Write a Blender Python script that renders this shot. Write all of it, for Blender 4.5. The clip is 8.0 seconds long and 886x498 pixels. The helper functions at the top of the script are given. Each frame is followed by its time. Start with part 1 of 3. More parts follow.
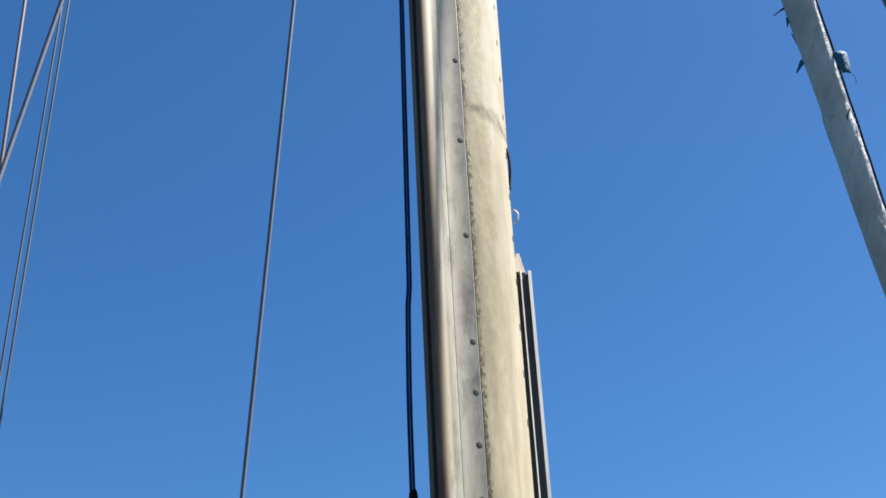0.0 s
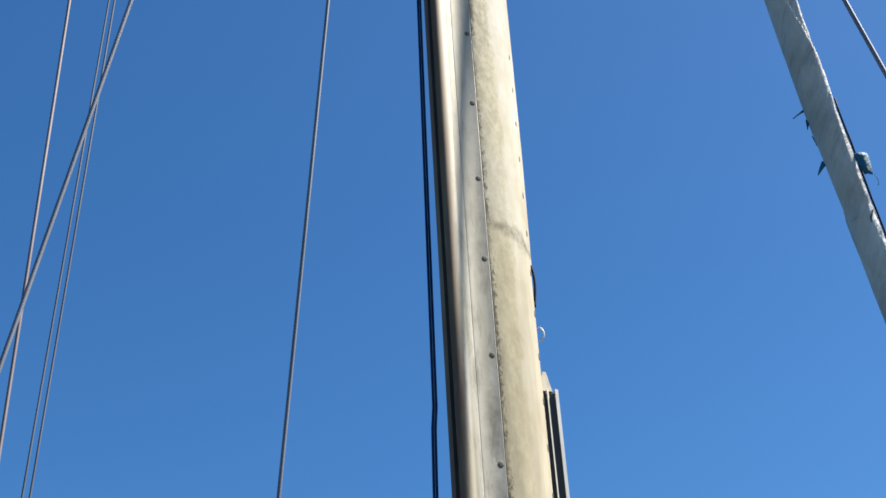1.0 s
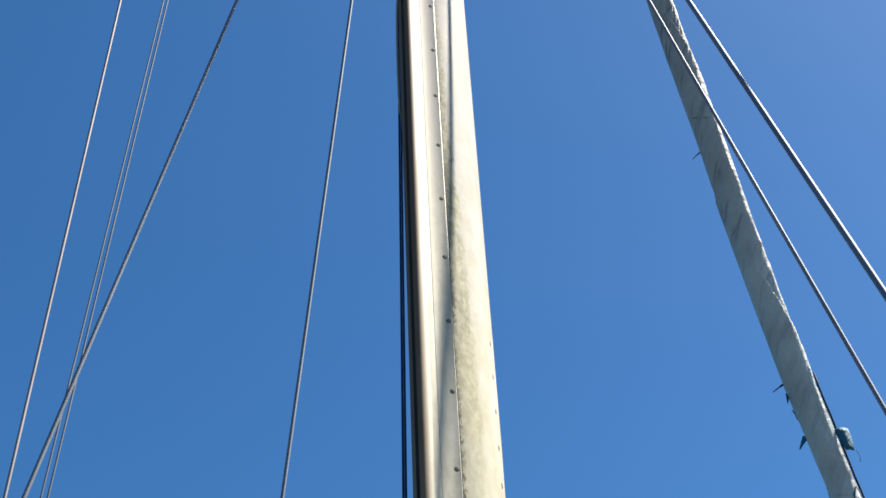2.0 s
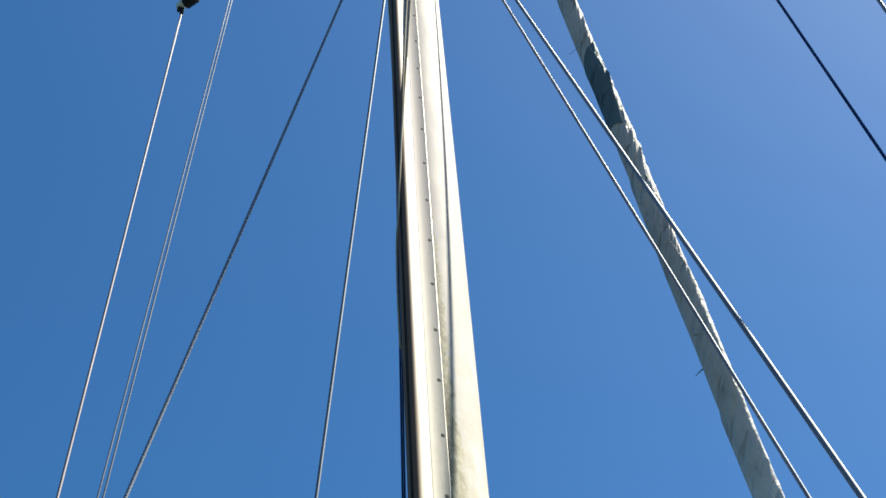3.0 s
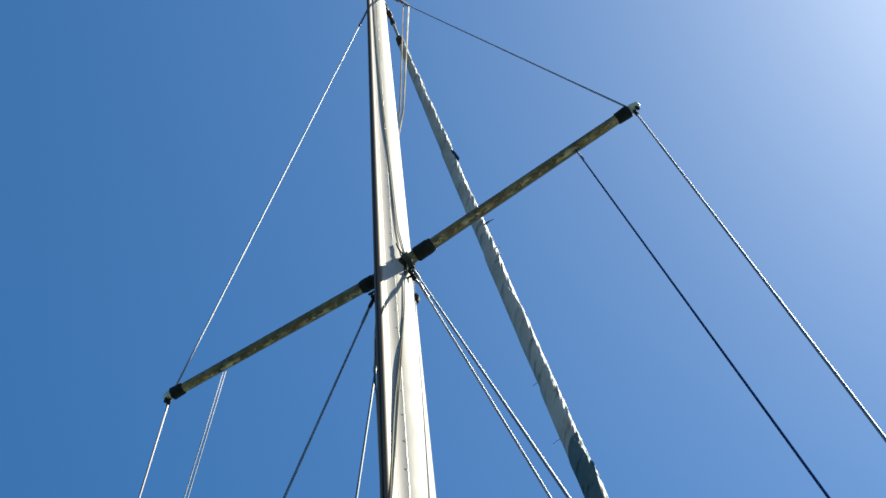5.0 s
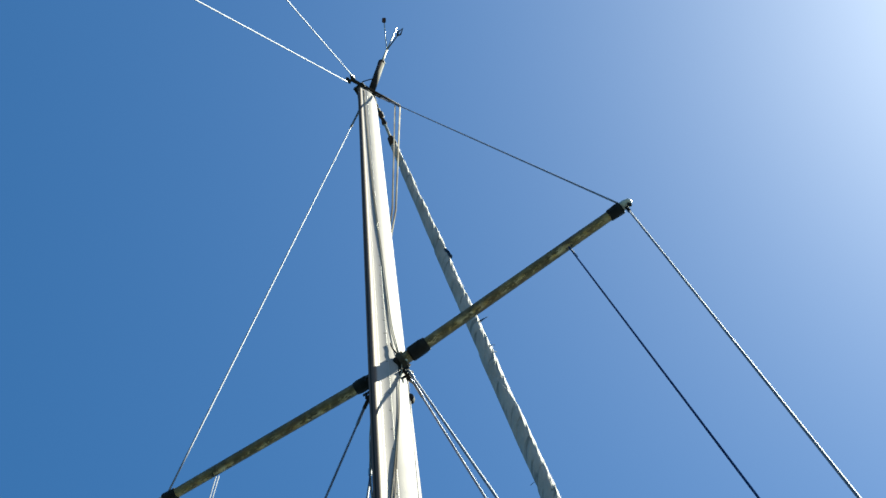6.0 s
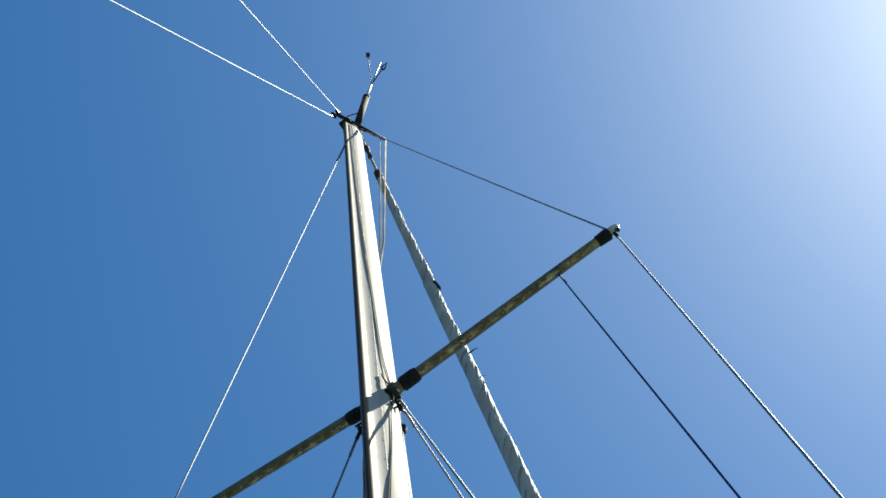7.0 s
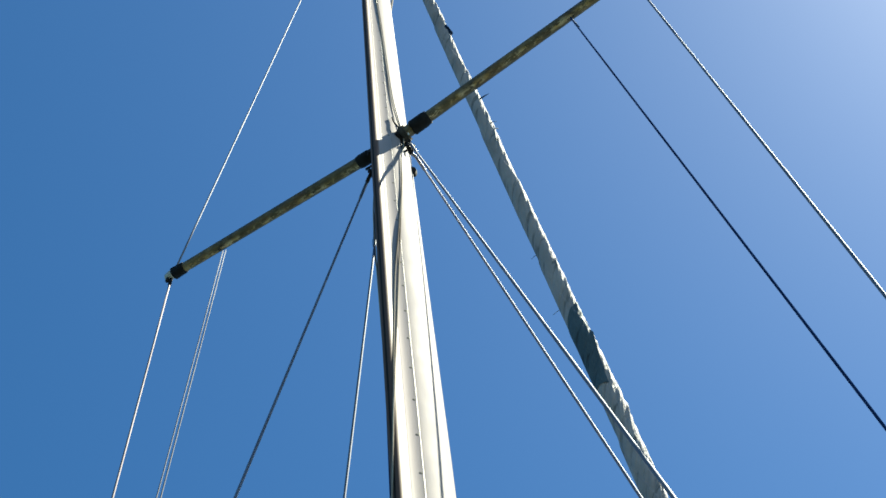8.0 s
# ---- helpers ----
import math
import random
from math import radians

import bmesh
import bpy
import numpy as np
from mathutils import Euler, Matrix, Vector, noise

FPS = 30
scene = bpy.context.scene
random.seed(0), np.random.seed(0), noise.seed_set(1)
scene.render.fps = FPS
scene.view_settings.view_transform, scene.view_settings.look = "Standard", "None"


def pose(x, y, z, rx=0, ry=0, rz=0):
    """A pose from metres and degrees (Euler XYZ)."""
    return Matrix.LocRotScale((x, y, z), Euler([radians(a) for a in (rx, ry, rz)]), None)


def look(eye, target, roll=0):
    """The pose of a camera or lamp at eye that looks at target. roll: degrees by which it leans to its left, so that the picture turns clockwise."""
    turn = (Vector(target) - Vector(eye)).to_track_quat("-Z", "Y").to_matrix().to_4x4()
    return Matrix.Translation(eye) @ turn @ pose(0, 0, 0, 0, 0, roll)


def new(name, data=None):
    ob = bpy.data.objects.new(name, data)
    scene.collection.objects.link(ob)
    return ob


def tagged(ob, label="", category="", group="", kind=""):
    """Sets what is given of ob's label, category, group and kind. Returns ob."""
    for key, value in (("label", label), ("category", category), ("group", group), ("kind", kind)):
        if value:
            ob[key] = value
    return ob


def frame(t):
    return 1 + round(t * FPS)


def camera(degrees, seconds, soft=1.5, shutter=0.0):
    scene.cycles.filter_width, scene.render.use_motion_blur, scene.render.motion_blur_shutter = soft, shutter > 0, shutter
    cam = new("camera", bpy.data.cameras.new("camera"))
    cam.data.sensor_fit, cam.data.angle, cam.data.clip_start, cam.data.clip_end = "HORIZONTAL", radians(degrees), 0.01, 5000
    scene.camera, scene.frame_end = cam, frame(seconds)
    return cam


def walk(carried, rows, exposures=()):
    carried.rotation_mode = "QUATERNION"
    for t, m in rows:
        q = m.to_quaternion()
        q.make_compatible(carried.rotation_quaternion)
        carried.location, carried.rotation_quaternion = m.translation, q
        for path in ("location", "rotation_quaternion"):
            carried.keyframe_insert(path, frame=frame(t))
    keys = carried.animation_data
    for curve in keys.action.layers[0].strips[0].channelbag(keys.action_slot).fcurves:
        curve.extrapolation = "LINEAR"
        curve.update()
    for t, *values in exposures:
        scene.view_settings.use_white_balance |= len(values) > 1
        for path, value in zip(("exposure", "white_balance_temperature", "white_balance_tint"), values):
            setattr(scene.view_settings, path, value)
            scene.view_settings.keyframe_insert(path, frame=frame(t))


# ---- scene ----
# A sailing yacht's mast and rigging, seen from the side deck.
# x: starboard, y: towards the bow, z: up from the deck; the mast stands at the origin.

# ---- camera ----
cam = camera(36.9, 8.0, soft=1.6)
# seconds, x, y, z, yaw, pitch, roll
PATH = [
    (0.0, 0.8657, -1.5072, 1.5952, 31.109, 29.601, -3.076),
    (0.5, 0.8602, -1.5116, 1.6013, 31.823, 31.840, -3.504),
    (1.0, 0.8663, -1.5117, 1.6283, 31.955, 33.918, -3.373),
    (1.5, 0.8802, -1.5255, 1.6523, 31.673, 39.041, -3.139),
    (2.0, 0.8916, -1.5419, 1.6710, 30.141, 44.685, -3.292),
    (2.2, 0.8940, -1.5507, 1.6721, 29.679, 46.774, -3.966),
    (3.3, 0.9211, -1.5815, 1.7169, 28.892, 56.201, -5.098),
    (3.5, 0.9187, -1.5923, 1.7237, 28.196, 57.955, -5.688),
    (4.0, 0.9082, -1.6005, 1.7359, 27.381, 61.750, -5.671),
    (4.5, 0.9261, -1.6158, 1.7322, 26.330, 65.353, -6.590),
    (5.0, 0.9296, -1.6263, 1.7446, 23.354, 69.595, -9.656),
    (5.2, 0.9342, -1.6330, 1.7466, 22.311, 71.237, -10.903),
    (6.3, 0.9282, -1.6260, 1.7731, 16.960, 75.057, -16.908),
    (6.5, 0.9266, -1.6265, 1.7780, 14.643, 76.110, -19.484),
    (7.0, 0.9120, -1.6140, 1.7539, 16.270, 74.943, -18.403),
    (7.5, 0.9066, -1.6096, 1.7391, 21.319, 69.641, -13.488),
    (8.0, 0.9113, -1.6059, 1.7312, 25.177, 64.504, -9.416),
]
walk(cam, [(t, pose(x, y, z, 90 + pitch, 0, yaw) @ pose(0, 0, 0, 0, 0, roll)) for t, x, y, z, yaw, pitch, roll in PATH],
     [(0.0, 1.60, 6200, 8), (1.0, 1.64, 6250, 6), (2.0, 1.71, 6350, 3), (3.5, 1.79, 6420, -2), (5.0, 1.83, 6420, -5), (6.5, 1.80, 6330, -8), (8.0, 1.82, 6420, -5)])

# ---- daylight ----
SUN = Vector((0.4348, 0.3056, 0.8471)).normalized()
SUN_EL = math.asin(SUN.z)
SUN_AZ = math.atan2(SUN.x, SUN.y)
world = bpy.data.worlds.new("sky")
scene.world = world
world.use_nodes = True
sky = world.node_tree.nodes.new("ShaderNodeTexSky")
sky.sky_type = "NISHITA"
sky.sun_disc = False
sky.sun_elevation = SUN_EL
sky.sun_rotation = SUN_AZ
sky.altitude = 0
sky.air_density = 0.85
sky.dust_density = 0.62
sky.ozone_density = 4.5
deep = world.node_tree.nodes.new("ShaderNodeHueSaturation")
deep.inputs["Saturation"].default_value = 1.23
world.node_tree.links.new(sky.outputs[0], deep.inputs["Color"])
world.node_tree.links.new(deep.outputs[0], world.node_tree.nodes["Background"].inputs[0])
world.node_tree.nodes["Background"].inputs[1].default_value = 0.05
sun_data = bpy.data.lights.new("sun", "SUN")
sun_data.energy = 5.0
sun_data.angle = radians(0.53)
sun_data.color = (1.0, 0.91, 0.78)
sun = new("sun", sun_data)
sun.matrix_world = look((0, 0, 0), -SUN)


# ---- materials ----
class Nodes:
    """A node material under construction."""

    def __init__(self, name, rough=0.5, metal=0.0):
        self.mat = bpy.data.materials.new(name)
        self.mat.use_nodes = True
        self.tree = self.mat.node_tree
        self.bsdf = self.tree.nodes["Principled BSDF"]
        self.bsdf.inputs["Roughness"].default_value = rough
        self.bsdf.inputs["Metallic"].default_value = metal
        self.coord = self.tree.nodes.new("ShaderNodeTexCoord").outputs["Object"]

    def link(self, a, b):
        self.tree.links.new(a, b)

    def stretched(self, scale):
        n = self.tree.nodes.new("ShaderNodeMapping")
        n.inputs["Scale"].default_value = scale
        self.link(self.coord, n.inputs["Vector"])
        return n.outputs[0]

    def noise(self, scale, detail=4.0, stretch=(1, 1, 1), rough=0.55):
        n = self.tree.nodes.new("ShaderNodeTexNoise")
        n.inputs["Scale"].default_value = scale
        n.inputs["Detail"].default_value = detail
        n.inputs["Roughness"].default_value = rough
        self.link(self.stretched(stretch), n.inputs["Vector"])
        return n.outputs["Fac"]

    def ramp(self, fac, stops):
        n = self.tree.nodes.new("ShaderNodeValToRGB")
        while len(n.color_ramp.elements) < len(stops):
            n.color_ramp.elements.new(0.5)
        for e, (at, c) in zip(n.color_ramp.elements, stops):
            e.position = at
            e.color = (*c, 1) if len(c) == 3 else c
        self.link(fac, n.inputs[0])
        return n.outputs[0]

    def mix(self, fac, a, b):
        n = self.tree.nodes.new("ShaderNodeMix")
        n.data_type = "RGBA"
        for value, socket in ((fac, n.inputs[0]), (a, n.inputs[6]), (b, n.inputs[7])):
            if isinstance(value, tuple):
                socket.default_value = (*value, 1)
            elif isinstance(value, float):
                socket.default_value = value
            else:
                self.link(value, socket)
        return n.outputs[2]

    def math(self, op, a, b=0.0, c=0.0):
        n = self.tree.nodes.new("ShaderNodeMath")
        n.operation = op
        for value, socket in zip((a, b, c), n.inputs):
            if isinstance(value, (int, float)):
                socket.default_value = value
            else:
                self.link(value, socket)
        return n.outputs[0]

    def xyz(self):
        n = self.tree.nodes.new("ShaderNodeSeparateXYZ")
        self.link(self.coord, n.inputs[0])
        return n.outputs

    def color(self, socket):
        self.link(socket, self.bsdf.inputs["Base Color"])

    def rough(self, socket):
        self.link(socket, self.bsdf.inputs["Roughness"])

    def bump(self, height, strength=0.3, distance=0.002):
        n = self.tree.nodes.new("ShaderNodeBump")
        n.inputs["Strength"].default_value = strength
        n.inputs["Distance"].default_value = distance
        self.link(height, n.inputs["Height"])
        self.link(n.outputs[0], self.bsdf.inputs["Normal"])
        return self


def plain(name, low, high, rough=0.5, metal=0.0, scale=20.0, stretch=(1, 1, 1), bump=0.15):
    """A surface that varies between two colours at two scales."""
    m = Nodes(name, rough, metal)
    big = m.ramp(m.noise(scale, 3, stretch), [(0.3, low), (0.7, high)])
    fine = m.noise(scale * 12, 4, stretch)
    m.color(m.mix(m.math("MULTIPLY", fine, 0.35), big, low))
    m.rough(m.math("MULTIPLY_ADD", fine, 0.3, rough - 0.15))
    if rough > 0.72:
        m.bsdf.inputs["Specular IOR Level"].default_value = 0.15
    m.bump(fine, bump, 0.001)
    return m.mat


def tube_material():
    """Old anodised aluminium of the mast tube: cream, with tan and grey weathering."""
    m = Nodes("weathered_mast_tube", 0.55, 0.0)
    x, y, z = m.xyz()
    height = m.math("MULTIPLY", z, 1 / 13)
    broad = m.noise(11, 5, (1.3, 1.3, 0.8), 0.62)
    base = m.ramp(broad, [(0.34, (0.30, 0.262, 0.212)), (0.46, (0.345, 0.312, 0.272)), (0.56, (0.39, 0.362, 0.33)), (0.70, (0.425, 0.402, 0.378))])
    # fewer blotches towards the top; darker, pinker colour there offsets the camera's exposure
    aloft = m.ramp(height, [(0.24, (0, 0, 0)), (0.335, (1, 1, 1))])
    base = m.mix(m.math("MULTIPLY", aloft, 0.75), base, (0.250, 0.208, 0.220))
    blotch = m.ramp(m.noise(45, 7, (1, 1, 0.7), 0.72), [(0.5, (0, 0, 0)), (0.64, (1, 1, 1))])
    base = m.mix(m.math("MULTIPLY", blotch, m.math("MULTIPLY_ADD", aloft, -0.14, 0.20)), base, (0.155, 0.125, 0.085))
    # a ragged tan stain beside the seam; the angle runs from starboard, negative towards the stern
    angle = m.math("ARCTAN2", m.math("MULTIPLY", y, 0.667), x)
    wobble = m.math("MULTIPLY", m.math("SUBTRACT", m.noise(34, 7, (1, 1, 0.6), 0.72), 0.5), 0.55)
    reach = m.math("ADD", m.math("ADD", m.math("MULTIPLY", m.math("MAXIMUM", m.math("SUBTRACT", z, 3.05), -0.10), 0.38), m.math("MULTIPLY_ADD", y, 10.0, 0.72)), wobble)
    stain = m.ramp(reach, [(0.44, (1, 1, 1)), (0.54, (0, 0, 0))])
    lower = m.ramp(height, [(0.17, (0.75, 0.75, 0.75)), (0.213, (1, 1, 1)), (0.217, (0.5, 0.5, 0.5)), (0.24, (1, 1, 1)), (0.36, (0.9, 0.9, 0.9)), (0.44, (0.212, 0.212, 0.212))])
    mottle = m.ramp(m.noise(70, 7, (1, 1, 0.6), 0.75), [(0.40, (0.120, 0.100, 0.058)), (0.49, (0.20, 0.172, 0.112)), (0.60, (0.34, 0.300, 0.215))])
    base = m.mix(m.math("MULTIPLY", m.math("MULTIPLY", stain, lower), 0.85), base, mottle)
    cream = m.ramp(m.math("ADD", height, m.math("MULTIPLY", m.math("SUBTRACT", broad, 0.5), 0.06)), [(0.225, (1, 1, 1)), (0.275, (0, 0, 0))])
    base = m.mix(m.math("MULTIPLY", cream, 0.35), base, (0.385, 0.337, 0.215))
    # yellowed below the rubbed ring, more so lower down
    streak = m.ramp(m.noise(24, 5, (1, 1, 0.09), 0.6), [(0.44, (0, 0, 0)), (0.62, (1, 1, 1))])
    under = m.math("ADD", height, m.math("MULTIPLY", m.math("SUBTRACT", broad, 0.5), 0.03))
    yellow = m.ramp(under, [(0.165, (1, 1, 1)), (0.205, (0.45, 0.45, 0.45)), (0.214, (0.3, 0.3, 0.3)), (0.217, (0, 0, 0))])
    base = m.mix(m.math("MULTIPLY", yellow, 0.5), base, (0.390, 0.328, 0.215))
    base = m.mix(m.math("MULTIPLY", m.math("MULTIPLY", streak, yellow), 0.6), base, (0.145, 0.120, 0.077))
    # black specks of grime trapped along the seam of the luff extrusion
    near = m.ramp(m.math("ADD", angle, 0.80), [(0.02, (1, 1, 1)), (0.38, (0, 0, 0))])
    speck = m.ramp(m.math("MULTIPLY", near, m.noise(170, 5, (1, 1, 0.6), 0.72)), [(0.36, (0, 0, 0)), (0.47, (1, 1, 1))])
    patch = m.ramp(m.noise(7, 3), [(0.38, (0.25, 0.25, 0.25)), (0.50, (1, 1, 1))])
    sooty = m.ramp(m.noise(19, 5, (1, 1, 0.45), 0.62), [(0.50, (0, 0, 0)), (0.64, (1, 1, 1))])
    base = m.mix(m.math("MULTIPLY", m.math("MULTIPLY", sooty, yellow), m.math("MULTIPLY", m.ramp(m.math("ADD", angle, 0.80), [(0.1, (1, 1, 1)), (0.6, (0, 0, 0))]), 0.8)), base, (0.125, 0.112, 0.080))
    low = m.ramp(height, [(0.25, (1, 1, 1)), (0.30, (0.0, 0.0, 0.0))])
    base = m.mix(m.math("MULTIPLY", m.math("MULTIPLY", speck, patch), m.math("MULTIPLY", low, 0.85)), base, (0.04, 0.034, 0.025))
    # a rubbed ring where gear has chafed
    wave = m.math("MULTIPLY", m.math("SUBTRACT", m.noise(22, 4), 0.5), 0.07)
    ring = m.math("ABSOLUTE", m.math("SUBTRACT", m.math("ADD", z, wave), 2.795))
    ring = m.ramp(m.math("MULTIPLY", ring, 46), [(0.1, (1, 1, 1)), (0.85, (0, 0, 0))])
    flecks = m.ramp(m.noise(75, 6, (1, 1, 1), 0.72), [(0.36, (0.25, 0.25, 0.25)), (0.56, (1, 1, 1))])
    base = m.mix(m.math("MULTIPLY", m.math("MULTIPLY", ring, flecks), 0.85), base, (0.105, 0.092, 0.062))
    m.color(base)
    m.rough(m.math("MULTIPLY_ADD", broad, 0.3, 0.6))
    m.bsdf.inputs["Specular IOR Level"].default_value = 0.12
    m.bump(m.noise(110, 5, (1, 1, 0.4)), 0.06, 0.001)
    return m.mat


def extrusion_material():
    """Greyer, smoother alloy of the luff extrusion."""
    m = Nodes("alloy_luff_extrusion", 0.55, 0.25)
    x, y, z = m.xyz()
    broad = m.noise(9, 4, (1, 1, 0.25))
    base = m.ramp(broad, [(0.3, (0.35, 0.315, 0.258)), (0.7, (0.42, 0.385, 0.325))])
    smear = m.ramp(m.noise(30, 6, (1, 1, 0.6), 0.7), [(0.5, (0, 0, 0)), (0.68, (1, 1, 1))])
    base = m.mix(m.math("MULTIPLY", smear, 0.30), base, (0.19, 0.17, 0.142))
    # darker and pinker aloft: the exposure change up the mast, put into the colour
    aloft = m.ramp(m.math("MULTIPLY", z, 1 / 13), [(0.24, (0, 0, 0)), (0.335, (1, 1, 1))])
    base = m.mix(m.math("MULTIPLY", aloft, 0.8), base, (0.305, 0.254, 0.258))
    # dark brown round the groove
    sides = m.ramp(m.math("MULTIPLY_ADD", x, 20.0, 0.5), [(0.435, (0.92, 0.92, 0.92)), (0.465, (1, 1, 1))])
    lip_brown = m.ramp(m.math("MULTIPLY_ADD", y, -60.0, m.math("MULTIPLY_ADD", broad, 0.4, -6.62)), [(0.05, (0, 0, 0)), (0.60, (1, 1, 1))])
    base = m.mix(m.math("MULTIPLY", m.math("MULTIPLY", lip_brown, sides), 0.92), base, (0.092, 0.046, 0.026))
    m.link(m.math("MULTIPLY_ADD", lip_brown, -0.25, 0.25), m.bsdf.inputs["Metallic"])
    # soot streaks and smudges low down, thickest round the rivets
    low = m.ramp(m.math("MULTIPLY", z, 1 / 13), [(0.19, (1, 1, 1)), (0.26, (0, 0, 0))])
    soot = m.ramp(m.noise(55, 6, (1, 1, 0.22), 0.68), [(0.50, (0, 0, 0)), (0.66, (1, 1, 1))])
    base = m.mix(m.math("MULTIPLY", m.math("MULTIPLY", soot, low), 0.6), base, (0.115, 0.105, 0.082))
    smudge = m.ramp(m.noise(16, 5, (1, 1, 0.8), 0.6), [(0.52, (0, 0, 0)), (0.66, (1, 1, 1))])
    seamward = m.ramp(m.math("MULTIPLY_ADD", y, 30.0, 3.0), [(0.30, (0, 0, 0)), (0.75, (1, 1, 1))])
    base = m.mix(m.math("MULTIPLY", m.math("MULTIPLY", smudge, low), m.math("MULTIPLY", seamward, 0.75)), base, (0.120, 0.112, 0.100))
    yellowed = m.ramp(m.noise(26, 4, (1, 1, 0.12), 0.6), [(0.46, (0, 0, 0)), (0.60, (1, 1, 1))])
    base = m.mix(m.math("MULTIPLY", m.math("MULTIPLY", yellowed, low), 0.45), base, (0.255, 0.220, 0.140))
    # soft grey shading close to the seam, painted into the colour
    seam_shade = m.ramp(m.math("MULTIPLY_ADD", y, 60.0, m.math("MULTIPLY_ADD", smear, 0.35, 4.75)), [(0.2, (0, 0, 0)), (0.8, (1, 1, 1))])
    base = m.mix(m.math("MULTIPLY", seam_shade, 0.2), base, (0.177, 0.160, 0.134))
    m.color(base)
    m.rough(m.math("MULTIPLY_ADD", broad, 0.25, 0.5))
    m.bsdf.inputs["Specular IOR Level"].default_value = 0.2
    m.bump(m.noise(120, 3, (1, 1, 0.15)), 0.08, 0.001)
    return m.mat


def wire_material(name, base, dark, rough, metal, strands=6, lay=0.06):
    """Laid wire or rope: strands wind round the local z axis."""
    m = Nodes(name, rough, metal)
    x, y, z = m.xyz()
    turn = m.math("ARCTAN2", y, x)
    lay_angle = m.math("MULTIPLY_ADD", turn, float(strands), m.math("MULTIPLY", z, 2 * math.pi * strands / (lay * strands)))
    strand = m.math("MULTIPLY_ADD", m.math("SINE", lay_angle), 0.5, 0.5)
    worn = m.noise(6, 4, (1, 1, 0.4))
    c = m.ramp(worn, [(0.35, dark), (0.62, base)])
    m.color(m.mix(m.math("MULTIPLY", m.math("SUBTRACT", 1.0, strand), 0.12), c, tuple(v * 0.6 for v in dark)))
    m.bsdf.inputs["Specular IOR Level"].default_value = 0.2 if rough < 0.75 else 0.0
    return m.mat


def sail_material(name, low, high, dimmed=(1, 1, 1)):
    """Sailcloth; last argument: how much colour is left high up, offsetting the camera's exposure and tint there."""
    m = Nodes(name, 0.75)
    broad = m.noise(3.0, 4)
    base = m.ramp(broad, [(0.3, low), (0.7, high)])
    aloft = m.ramp(m.math("MULTIPLY", m.xyz()[2], 1 / 13), [(0.385, (0, 0, 0)), (0.50, (1, 1, 1))])
    darkened = m.ramp(broad, [(0.3, tuple(v * w for v, w in zip(low, dimmed))), (0.7, tuple(v * w for v, w in zip(high, dimmed)))])
    base = m.mix(aloft, base, darkened)
    stain = m.ramp(m.noise(2.6, 5, (1, 0.3, 1.2), 0.6), [(0.50, (0, 0, 0)), (0.64, (1, 1, 1))])
    base = m.mix(m.math("MULTIPLY", stain, 0.38), base, tuple(v * w for v, w in zip(low, (0.62, 0.5, 0.4))))
    # shade under the overlapping folds of the roll, painted as dark slanting lines
    x, y, z = m.xyz()
    slant = m.tree.nodes.new("ShaderNodeCombineXYZ")
    m.link(m.math("MULTIPLY", x, 5.0), slant.inputs[0])
    m.link(m.math("MULTIPLY", m.math("MULTIPLY_ADD", x, -1.5, z), 17.0), slant.inputs[2])
    crease = m.tree.nodes.new("ShaderNodeTexNoise")
    crease.inputs["Scale"].default_value = 1.0
    crease.inputs["Detail"].default_value = 3.0
    m.link(slant.outputs[0], crease.inputs["Vector"])
    lines = m.ramp(crease.outputs["Fac"], [(0.55, (0, 0, 0)), (0.60, (1, 1, 1)), (0.68, (0.1, 0.1, 0.1))])
    broken = m.ramp(m.noise(4.5, 3), [(0.38, (0, 0, 0)), (0.52, (1, 1, 1))])
    base = m.mix(m.math("MULTIPLY", m.math("MULTIPLY", lines, broken), m.math("MULTIPLY_ADD", aloft, 0.65, 0.2)), base, tuple(v * 0.2 for v in low))
    weave = m.noise(220, 2)
    base = m.mix(m.math("MULTIPLY", weave, 0.2), base, tuple(v * 0.6 for v in low))
    m.color(base)
    wrinkle = m.noise(16, 4, (1, 1, 0.45))
    m.bump(m.math("SUBTRACT", wrinkle, m.math("MULTIPLY", crease.outputs["Fac"], 1.4)), 0.6, 0.022)
    m.bsdf.inputs["Subsurface Weight"].default_value = 0.0
    return m.mat


